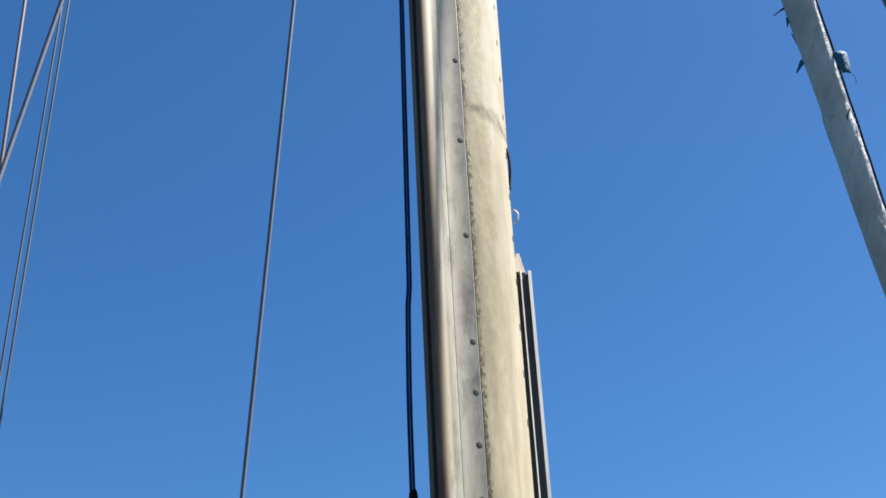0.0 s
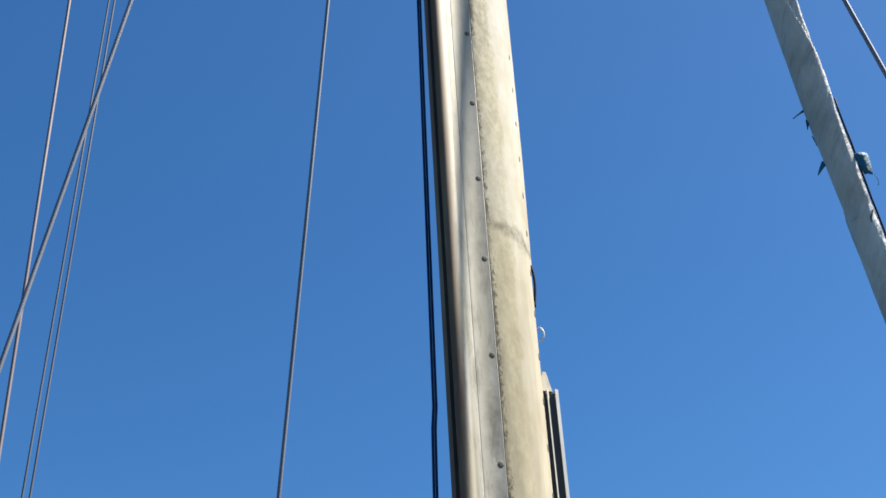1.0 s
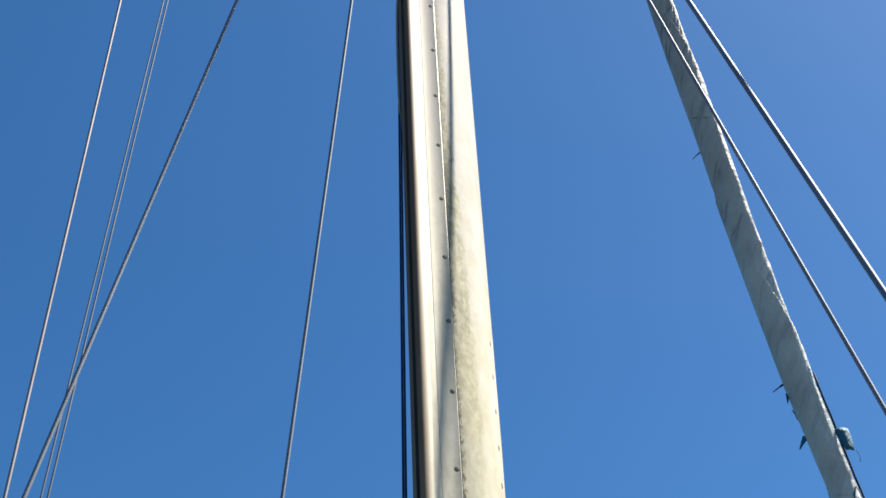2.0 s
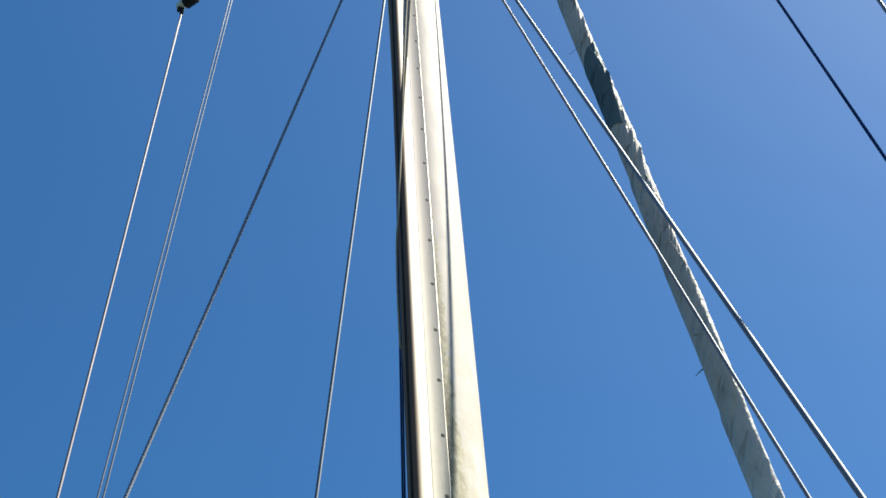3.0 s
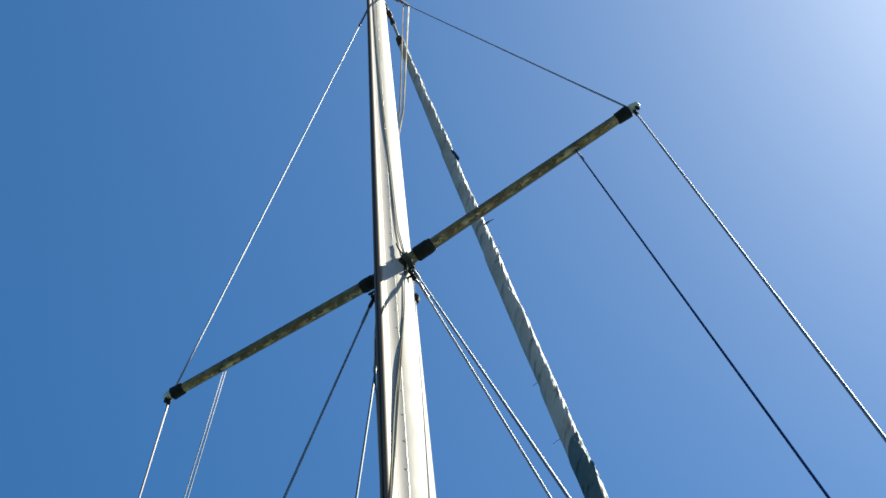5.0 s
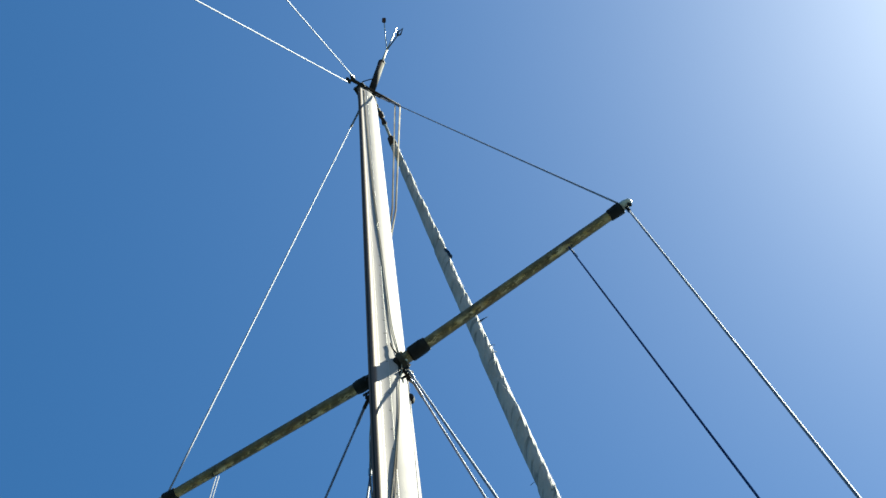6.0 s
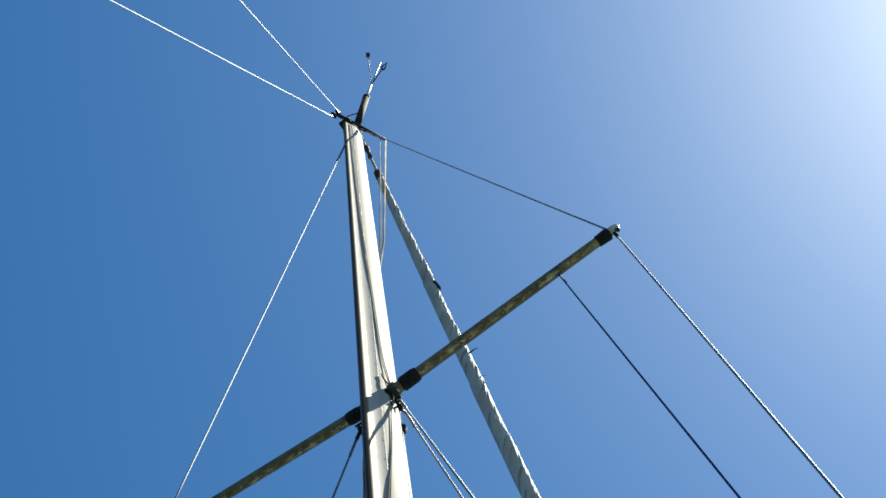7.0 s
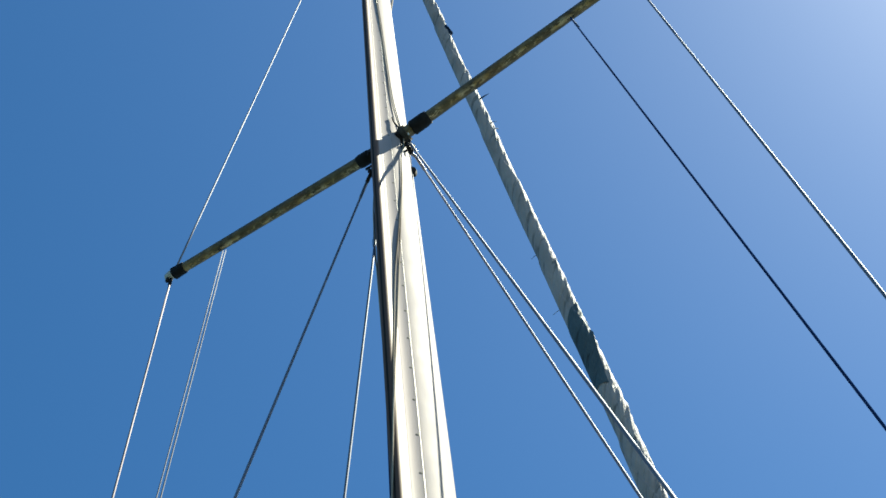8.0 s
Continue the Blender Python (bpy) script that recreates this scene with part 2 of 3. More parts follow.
def spreader_material():
    """Spreader underside: dark olive grime over pale alloy, worn through in streaks."""
    m = Nodes("grimy_spreader_alloy", 0.6)
    x, y, z = m.xyz()
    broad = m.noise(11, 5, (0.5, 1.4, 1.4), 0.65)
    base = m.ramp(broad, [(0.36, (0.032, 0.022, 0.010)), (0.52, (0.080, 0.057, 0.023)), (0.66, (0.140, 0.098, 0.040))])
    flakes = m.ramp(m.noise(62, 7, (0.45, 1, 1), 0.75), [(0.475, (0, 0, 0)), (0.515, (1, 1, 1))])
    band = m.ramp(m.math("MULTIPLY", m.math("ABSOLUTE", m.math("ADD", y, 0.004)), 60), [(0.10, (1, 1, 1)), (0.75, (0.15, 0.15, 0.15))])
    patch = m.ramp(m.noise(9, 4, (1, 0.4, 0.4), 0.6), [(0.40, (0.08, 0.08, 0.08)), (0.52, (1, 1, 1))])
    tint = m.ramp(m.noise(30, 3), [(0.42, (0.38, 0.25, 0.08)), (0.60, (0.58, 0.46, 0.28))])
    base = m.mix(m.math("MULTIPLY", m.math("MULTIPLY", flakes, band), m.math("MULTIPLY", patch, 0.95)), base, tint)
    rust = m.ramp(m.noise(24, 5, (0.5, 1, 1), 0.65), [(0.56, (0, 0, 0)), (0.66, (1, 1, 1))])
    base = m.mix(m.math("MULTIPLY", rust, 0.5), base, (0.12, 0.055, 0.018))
    m.color(base)
    m.bump(m.noise(70, 4), 0.25, 0.001)
    return m.mat


MAST = tube_material()
LUFF = extrusion_material()
BEAD = plain("polished_alloy_bead", (0.30, 0.275, 0.235), (0.38, 0.35, 0.30), 0.5, 0.3, 60)
SLOT = plain("dark_luff_slot", (0.012, 0.012, 0.012), (0.03, 0.028, 0.025), 0.8)
RIVET = plain("dull_rivet", (0.095, 0.083, 0.066), (0.155, 0.138, 0.112), 0.8, 0.0, 150)
STEEL = plain("stainless_steel", (0.4, 0.4, 0.4), (0.62, 0.62, 0.61), 0.3, 1.0, 60)
RUSTY_METAL = plain("rust_stained_metal", (0.016, 0.012, 0.010), (0.085, 0.050, 0.034), 0.75, 0.15, 30)
DARK_METAL = plain("tarnished_metal", (0.014, 0.012, 0.011), (0.045, 0.038, 0.033), 0.75, 0.15, 40)
WIRE = wire_material("stainless_wire_rope", (0.205, 0.215, 0.255), (0.14, 0.15, 0.19), 0.68, 0.60, 6, 0.05)
# steel wire with the lens's reddish colour fringe put into its colour
PINK_WIRE = wire_material("pink_tinged_wire_rope", (0.21, 0.185, 0.20), (0.14, 0.118, 0.13), 0.68, 0.5, 6, 0.05)
SWAGE = plain("grey_swaged_steel", (0.18, 0.18, 0.19), (0.27, 0.27, 0.28), 0.45, 0.8, 60)
CORD = wire_material("thin_flag_cord", (0.12, 0.13, 0.16), (0.06, 0.07, 0.10), 0.7, 0.0, 4, 0.02)
NAVY_ROPE = wire_material("dark_navy_rope", (0.018, 0.045, 0.13), (0.009, 0.022, 0.07), 0.8, 0.0, 8, 0.04)
PALE_ROPE = wire_material("pale_halyard_rope", (0.38, 0.34, 0.28), (0.22, 0.18, 0.145), 0.8, 0.0, 8, 0.03)
RUBBER = plain("black_rubber_sleeve", (0.006, 0.006, 0.007), (0.018, 0.017, 0.017), 0.75, 0.0, 40)
NYLON = plain("white_nylon_cap", (0.38, 0.36, 0.31), (0.55, 0.54, 0.5), 0.45, 0.0, 40)
TRACK_DARK = plain("dark_track_side", (0.02, 0.018, 0.016), (0.07, 0.06, 0.05), 0.45, 0.2, 30, (1, 1, 0.2))
TRACK_EDGE = plain("dull_grey_track_lip", (0.30, 0.30, 0.29), (0.42, 0.42, 0.41), 0.5, 0.3, 30, (1, 1, 0.2))
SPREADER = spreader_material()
SAIL = sail_material("grey_sail_cloth", (0.345, 0.345, 0.350), (0.475, 0.475, 0.480), (0.86, 0.745, 0.73))
UV_DARK = sail_material("slate_blue_sailcloth", (0.045, 0.075, 0.095), (0.08, 0.115, 0.14))
BLUE = sail_material("bright_blue_cloth", (0.004, 0.070, 0.125), (0.010, 0.115, 0.20))
RED = plain("dark_red_vane_tab", (0.022, 0.004, 0.008), (0.05, 0.007, 0.014), 0.7)
NAVY_CLOTH = plain("dark_navy_cloth", (0.008, 0.016, 0.04), (0.02, 0.035, 0.075), 0.85)
DARK_ROPE = wire_material("grimy_dark_rope", (0.11, 0.10, 0.09), (0.05, 0.045, 0.04), 0.85, 0.0, 8, 0.03)
# deck out of view, its colour kept dark to limit light bounced upwards
GEL = plain("dark_unseen_deck", (0.045, 0.040, 0.034), (0.085, 0.077, 0.066), 0.7, 0.0, 3)


# ---- building helpers ----
WHERE = {}


def part(name, mesh, material, parent=None, label="", at=None):
    """Links a mesh or bmesh as one object under a thing or a part, at a pose in the world."""
    if isinstance(mesh, bmesh.types.BMesh):
        data = bpy.data.meshes.new(name)
        mesh.to_mesh(data)
        mesh.free()
    else:
        data = mesh
    if not data.materials:
        data.materials.append(material)
    ob = new(name, data)
    m = at or Matrix()
    WHERE[ob.name] = m
    if parent:
        ob.parent = parent
        ob.matrix_parent_inverse = WHERE[parent.name].inverted()
    ob.matrix_basis = m
    return tagged(ob, label)


def thing(name, base, label, category, group=""):
    """An Empty at the base of a thing."""
    ob = new(name)
    ob.empty_display_size = 0.1
    m = Matrix.Translation(base)
    ob.matrix_basis = m
    WHERE[ob.name] = m
    return tagged(ob, label, category, group)


def mesh_of(verts, faces, smooth=True):
    data = bpy.data.meshes.new("mesh")
    data.from_pydata([tuple(v) for v in verts], [], faces)
    if smooth:
        data.shade_smooth()
    data.update()
    return data


def sweep(points, radius, sides=10, smooth=True):
    """A round tube along a line of points; radius may be a list."""
    pts = [Vector(p) for p in points]
    rad = radius if isinstance(radius, (list, tuple)) else [radius] * len(pts)
    verts, faces = [], []
    side = None
    for i, p in enumerate(pts):
        ahead = (pts[min(i + 1, len(pts) - 1)] - pts[max(i - 1, 0)]).normalized()
        if side is None:
            side = ahead.orthogonal().normalized()
        side = (side - ahead * side.dot(ahead)).normalized()
        other = ahead.cross(side)
        for k in range(sides):
            a = 2 * math.pi * k / sides
            verts.append(p + (side * math.cos(a) + other * math.sin(a)) * rad[i])
    for i in range(len(pts) - 1):
        for k in range(sides):
            j = (k + 1) % sides
            faces.append((i * sides + k, i * sides + j, (i + 1) * sides + j, (i + 1) * sides + k))
    faces.append(tuple(range(sides - 1, -1, -1)))
    faces.append(tuple(range((len(pts) - 1) * sides, len(pts) * sides)))
    return mesh_of(verts, faces, smooth)


def loft(section, levels, smooth=False, closed=True):
    """A section (x, y) drawn along z through the given levels of (z, scale, dx, dy)."""
    verts, faces, n = [], [], len(section)
    for z, s, dx, dy in levels:
        verts += [(x * s + dx, y * s + dy, z) for x, y in section]
    for i in range(len(levels) - 1):
        for k in range(n if closed else n - 1):
            j = (k + 1) % n
            faces.append((i * n + k, i * n + j, (i + 1) * n + j, (i + 1) * n + k))
    if closed:
        faces.append(tuple(range(n - 1, -1, -1)))
        faces.append(tuple(range((len(levels) - 1) * n, len(levels) * n)))
    data = mesh_of(verts, faces, smooth)
    if smooth:
        data.set_sharp_from_angle(angle=radians(32))
    return data


def block(size, bevel=0.002):
    bm = bmesh.new()
    bmesh.ops.create_cube(bm, size=1.0)
    bmesh.ops.scale(bm, vec=size, verts=bm.verts)
    bmesh.ops.bevel(bm, geom=bm.edges[:], offset=min(bevel, min(size) * 0.3), segments=2, affect="EDGES")
    return bm


def along(a, b):
    """The pose at a whose z axis points to b, and the length."""
    a, b = Vector(a), Vector(b)
    d = b - a
    return Matrix.Translation(a) @ d.to_track_quat("Z", "Y").to_matrix().to_4x4(), d.length


def rod(name, a, b, radius, material, parent, label="", sides=10, ends=None):
    """A straight rod or wire from a to b."""
    m, length = along(a, b)
    n = max(2, int(length / 0.5))
    rad = [radius] * (n + 1) if ends is None else [radius + (ends - radius) * i / n for i in range(n + 1)]
    return part(name, sweep([(0, 0, length * i / n) for i in range(n + 1)], rad, sides), material, parent, label, m)


def curve_points(keys, per=12):
    """A smooth line through key points."""
    keys = [Vector(k) for k in keys]
    out = []
    for i in range(len(keys) - 1):
        p0, p1, p2, p3 = keys[max(i - 1, 0)], keys[i], keys[i + 1], keys[min(i + 2, len(keys) - 1)]
        for k in range(per):
            t = k / per
            out.append(0.5 * (2 * p1 + (p2 - p0) * t + (2 * p0 - 5 * p1 + 4 * p2 - p3) * t * t + (3 * p1 - p0 - 3 * p2 + p3) * t ** 3))
    return out + [keys[-1]]


# ---- water and deck ----
def ripples(name):
    m = Nodes(name, 0.12)
    n = m.noise(1.2, 6)
    m.color(m.ramp(n, [(0.3, (0.01, 0.03, 0.04)), (0.7, (0.02, 0.055, 0.065))]))
    m.bump(n, 0.4, 0.2)
    return m.mat


sea = part("water", mesh_of([(-2500, -2500, -1.1), (2500, -2500, -1.1), (2500, 2500, -1.1), (-2500, 2500, -1.1)], [(0, 1, 2, 3)], False), ripples("harbour_water"))
tagged(sea, "calm dark harbour water around the yacht", "water", "", "structure")


def hull_section():
    outline = []
    for i in range(25):
        y = 4.9 - 10.2 * i / 24
        half = 1.55 * math.sin(min(1.0, (4.9 - y) / 5.4) * math.pi / 2) * (1 - 0.35 * max(0, (-y - 1.5) / 3.8) ** 2)
        outline.append((max(half, 0.02), y))
    return outline


side = hull_section()
ring = [(x, y) for x, y in side] + [(-x, y) for x, y in reversed(side)]
deck = part("deck", loft(ring, [(-1.3, 0.8, 0, 0), (-0.4, 0.97, 0, 0), (-0.03, 1.0, 0, 0), (0.0, 0.99, 0, 0)]), GEL)
tagged(deck, "plain dark deck and hull of the yacht, out of view", "deck", "", "structure")

# ---- mast ----
TOP = 13.0
A_S, A_F = 0.060, 0.090


def rim(a, grow=0.0):
    """A point of the oval mast tube; a in degrees from starboard towards the bow."""
    a = radians(a)
    return ((A_S + grow) * math.cos(a), (A_F + grow) * math.sin(a))


mast = thing("mast", (0, 0, 0), "weathered cream aluminium mast with a riveted luff extrusion", "mast")
levels = [(z, 1.0 + 0.05 * min(1, max(0, (z - 2) / 2.5)), 0.0035 * min(1, max(0, (z - 2) / 2.5)), 0.0) for z in [0, 1, 2, 2.5, 3, 3.5, 4, 4.5, 6, 7, 8, 9, 10, 11, 12, TOP]]


def aloft(x, y, z):
    """A point of the mast's section carried to the height z, where the section is a little fuller."""
    k = min(1, max(0, (z - 2) / 2.5))
    return (x * (1 + 0.05 * k) + 0.0035 * k, y * (1 + 0.05 * k), z)


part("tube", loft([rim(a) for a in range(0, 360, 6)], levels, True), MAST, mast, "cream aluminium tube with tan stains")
SEAM = Vector((*rim(-46.5, 0.0022), 0))
LIP = Vector((0.0150, -0.1118, 0))


def bend(a, b, c, t):
    """A point on the curve from a to c that leaves and arrives along the lines through b."""
    return Vector(a) * (1 - t) ** 2 + 2 * Vector(b) * t * (1 - t) + Vector(c) * t * t


def fairing(t):
    """The hollow flank of the luff extrusion, from the seam to the lip, with a fine score line and a shallow flute."""
    p = bend(SEAM, (0.0204, -0.0893, 0), LIP, t)
    dip = 0.0004 * math.exp(-((t - 0.565) / 0.012) ** 2) + 0.0006 * math.exp(-((t - 0.80) / 0.06) ** 2)
    return (p.x - 0.9 * dip, p.y + 0.4 * dip)


flank = [fairing(t) for t in (0, 0.06, 0.12, 0.18, 0.24, 0.30, 0.36, 0.42, 0.48, 0.53, 0.55, 0.565, 0.58, 0.60, 0.65, 0.70, 0.74, 0.77, 0.80, 0.83, 0.86, 0.90, 0.95)]
flank += [tuple(bend(LIP, (0.0122, -0.1210, 0), (0.0034, -0.1210, 0), k / 8)[:2]) for k in range(9)]
outer = [(0.0405, -0.0688)] + flank
luff = outer + [(0.0018, -0.1200), (0.0018, -0.1050)] + [(-0.0034, -0.1050), (-0.0034, -0.1200)] + [(-x - 0.003 if k < 2 else -x, y) for k, (x, y) in enumerate(reversed(outer))]
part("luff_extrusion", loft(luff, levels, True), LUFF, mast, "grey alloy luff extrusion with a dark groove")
# solid black strip fills the groove, standing in for the shade inside it
slot = [(0.0017, -0.1206), (0.0017, -0.1054), (-0.0033, -0.1054), (-0.0033, -0.1206)]
part("luff_groove", loft(slot, levels), SLOT, mast, "black strip in place of the luff groove's inner shade")
bx, by = rim(-46.2, 0.0012)
bead = [(bx + 0.0011 * math.cos(a), by + 0.0011 * math.sin(a)) for a in [2 * math.pi * k / 10 for k in range(10)]]
part("seam_strip", loft(bead, levels, True), BEAD, mast, "thin bright sealing bead along the seam")
gap = [rim(-a, 0.0004) for a in (44.2, 45.0)] + [rim(-a, -0.001) for a in (45.0, 44.2)]
part("seam_gap", loft(gap, [l for l in levels if l[0] < 4.2]), SLOT, mast, "dark grime line beside the seam")


def rivet_mesh(r, h):
    bm = bmesh.new()
    bmesh.ops.create_uvsphere(bm, u_segments=10, v_segments=6, radius=r)
    bmesh.ops.scale(bm, vec=(1, 1, h / r), verts=bm.verts)
    data = bpy.data.meshes.new("rivet")
    bm.to_mesh(data)
    bm.free()
    data.shade_smooth()
    data.materials.append(RIVET)
    return data


def facing(point, normal):
    return Matrix.Translation(point) @ Vector(normal).to_track_quat("Z", "X").to_matrix().to_4x4()


FIRST = 2.872
head_mesh = rivet_mesh(0.0050, 0.0005)
small_mesh = rivet_mesh(0.0034, 0.0012)
small_mesh.transform(Matrix.Diagonal((1.9, 1, 1, 1)))
heights = [2.722, 2.557] + [2.387 - 0.0755 * k for k in range(7)]
heights += [FIRST + 0.1525 * min(k, 7) + 0.1588 * max(k - 7, 0) for k in range(64)]
for z in heights:
    for flip in (1, -1):
        x, y = fairing(0.09)
        part("rivet", head_mesh, RIVET, mast, "", facing(aloft(x * flip, y, z), (flip * 0.73, -0.68, 0)))
for k in range(13):
    x, y = rim(29)
    part("rivet", small_mesh, RIVET, mast, "", facing(aloft(x, y, 2.3 + 0.075 * k), (x / A_S ** 2, y / A_F ** 2, 0)))
# cable conduit on the fore side
pipe = [rim(a, g) for a, g in ((28, 0.0002), (31, 0.0012), (34, 0.0024), (37, 0.0034), (40, 0.0041), (43, 0.0042))] + [rim(a, -0.001) for a in (46, 27)]
part("conduit", loft(pipe, [(2.77, 1, 0, 0)] + [l for l in levels if l[0] > 2.8], True), MAST, mast, "pale riveted cable conduit")

# pole track on the fore side
tx, ty = rim(52, 0.0090)
n = Vector((tx / A_S ** 2, ty / A_F ** 2, 0)).normalized()
track_pose = Matrix.Translation((tx, ty, 0)) @ Matrix(((n.y, n.x, 0, 0), (-n.x, n.y, 0, 0), (0, 0, 1, 0), (0, 0, 0, 1)))
web = [(-0.011, -0.0165), (0.011, -0.0165), (0.011, 0.0112), (-0.011, 0.0112)]
track = part("pole_track", loft(web, [(0.9, 1, 0, 0), (2.55, 1, 0, 0)]), TRACK_DARK, mast, "dark spinnaker pole track with bright edges", track_pose)
for low, high, flare, mat in ((-0.0018, 0.0012, 0.0040, NYLON), (0.0108, 0.0160, 0.0022, TRACK_EDGE)):
    part("edge", loft([(-0.0120 - flare, low), (0.0120 + flare, low), (0.0120, high), (-0.0120, high)], [(0.9, 1, 0, 0), (2.556, 1, 0, 0)]), mat, track, "pale metal edge", track_pose)
part("end_stop", loft([(-0.008, -0.012), (0.008, -0.012), (0.004, 0.009), (-0.004, 0.009)], [(2.557, 1, 0, 0), (2.566, 0.8, 0, 0), (2.592, 0.25, 0, 0)]), LUFF, track, "", track_pose)

# wire eye and loose cable on the fore edge
hx, hy = rim(38)
hn = Vector((hx / A_S ** 2, hy / A_F ** 2, 0)).normalized()
base = Vector((hx, hy, 0))
loop = [base + hn * (0.004 + 0.008 * math.sin(math.pi * k / 10)) + Vector((0, 0, 2.634 + 0.012 * (1 - math.cos(math.pi * k / 10)) )) for k in range(11)]
part("eye", sweep(loop, 0.0014, 8), NYLON, mast, "small white wire eye")
cable = curve_points([base + hn * -0.003 + Vector((0, 0, 2.785)), base + hn * 0.004 + Vector((0, 0, 2.765)), base + hn * 0.006 + Vector((0, 0, 2.735)), base + hn * 0.002 + Vector((0, 0, 2.695))], 6)
part("cable", sweep(cable, 0.0022, 8), RUBBER, mast, "short black cable")

# ---- spreaders ----
ROOT = 6.547


def make_spreader(start, eyelet, long, fat):
    """A spreader along its own x axis. start: where the root sleeve begins."""
    s = thing("spreader", (0, 0, 0), "grimy olive alloy spreader with black rubber sleeves", "spreader", "spreaders")
    n = 40
    pts = [(0.052 + (1.06 - 0.052) * i / n, 0, 0) for i in range(n + 1)]
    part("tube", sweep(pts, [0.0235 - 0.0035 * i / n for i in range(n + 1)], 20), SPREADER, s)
    # the dark grime colour of the socket also carries the shade at the root
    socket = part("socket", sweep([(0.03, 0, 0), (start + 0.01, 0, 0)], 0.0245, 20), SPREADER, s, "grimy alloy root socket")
    part("bolt", sweep([(0.072, 0, -0.03), (0.072, 0, 0.03)], 0.005, 8), STEEL, socket)
    x = start
    part("sleeve", sweep([(x + long * u, 0, 0) for u in (0, 0.03, 0.1, 0.76, 0.83, 0.98, 1.0)], [fat * r for r in (0.0245, 0.0268, 0.0278, 0.0278, 0.0262, 0.0255, 0.021)], 20), RUBBER, s, "black rubber sleeve")
    part("sleeve", sweep([(1.03, 0, 0), (1.031, 0, 0), (1.035, 0, 0), (1.088, 0, 0), (1.09, 0, 0)], [0.02, 0.0225, 0.024, 0.0268, 0.022], 20), RUBBER, s, "black rubber tip sleeve")
    tip = part("tip_cap", sweep([(1.085, 0, 0.004), (1.105, 0, 0.004), (1.128, 0, 0.002), (1.136, 0, 0)], [0.018, 0.0195, 0.016, 0.006], 16), NYLON, s, "white nylon tip cap")
    part("clamp", block((0.012, 0.014, 0.045), 0.003), DARK_METAL, tip, "", Matrix.Translation((1.118, 0, -0.018)))
    part("eyelet", sweep([(eyelet, 0.004 * math.sin(a), -0.024 - 0.008 * (1 - math.cos(a))) for a in [2 * math.pi * k / 10 for k in range(11)]], 0.0018, 6), DARK_METAL, s)
    return s


RISE = 7.33
starboard = make_spreader(0.095, 0.843, 0.080, 1.1)
port = make_spreader(0.099, 0.843, 0.059, 1.0)
port.matrix_basis = pose(0.024, -0.019, ROOT, 0, -RISE, 180)
starboard.matrix_basis = pose(0.024, -0.019, ROOT, 0, -RISE, 0)

# ---- wires ----
R_WIRE = 0.004
TIP_Y, TIP_Z = -0.010, 6.685


def wire_thing(name, a, b, label, group, material=WIRE, radius=R_WIRE, top=True):
    w = thing(name, a, label, name.replace("_", " "), group)
    m, length = along(a, b)
    rod("wire", a, b, radius, material, w)
    a, b = Vector(a), Vector(b)
    d = (b - a).normalized()
    if top:
        part("swage", sweep([(0, 0, length - 0.16), (0, 0, length - 0.15), (0, 0, length - 0.02), (0, 0, length)], [radius * 1.05, radius * 1.5, radius * 1.5, radius * 1.2], 10), SWAGE, w, "", m)
    part("turnbuckle", sweep([(0, 0, 0.0), (0, 0, 0.1), (0, 0, 0.11), (0, 0, 0.3), (0, 0, 0.31), (0, 0, 0.4)], [0.006, 0.006, 0.011, 0.011, 0.006, 0.005], 10), STEEL, w, "", m)
    return w


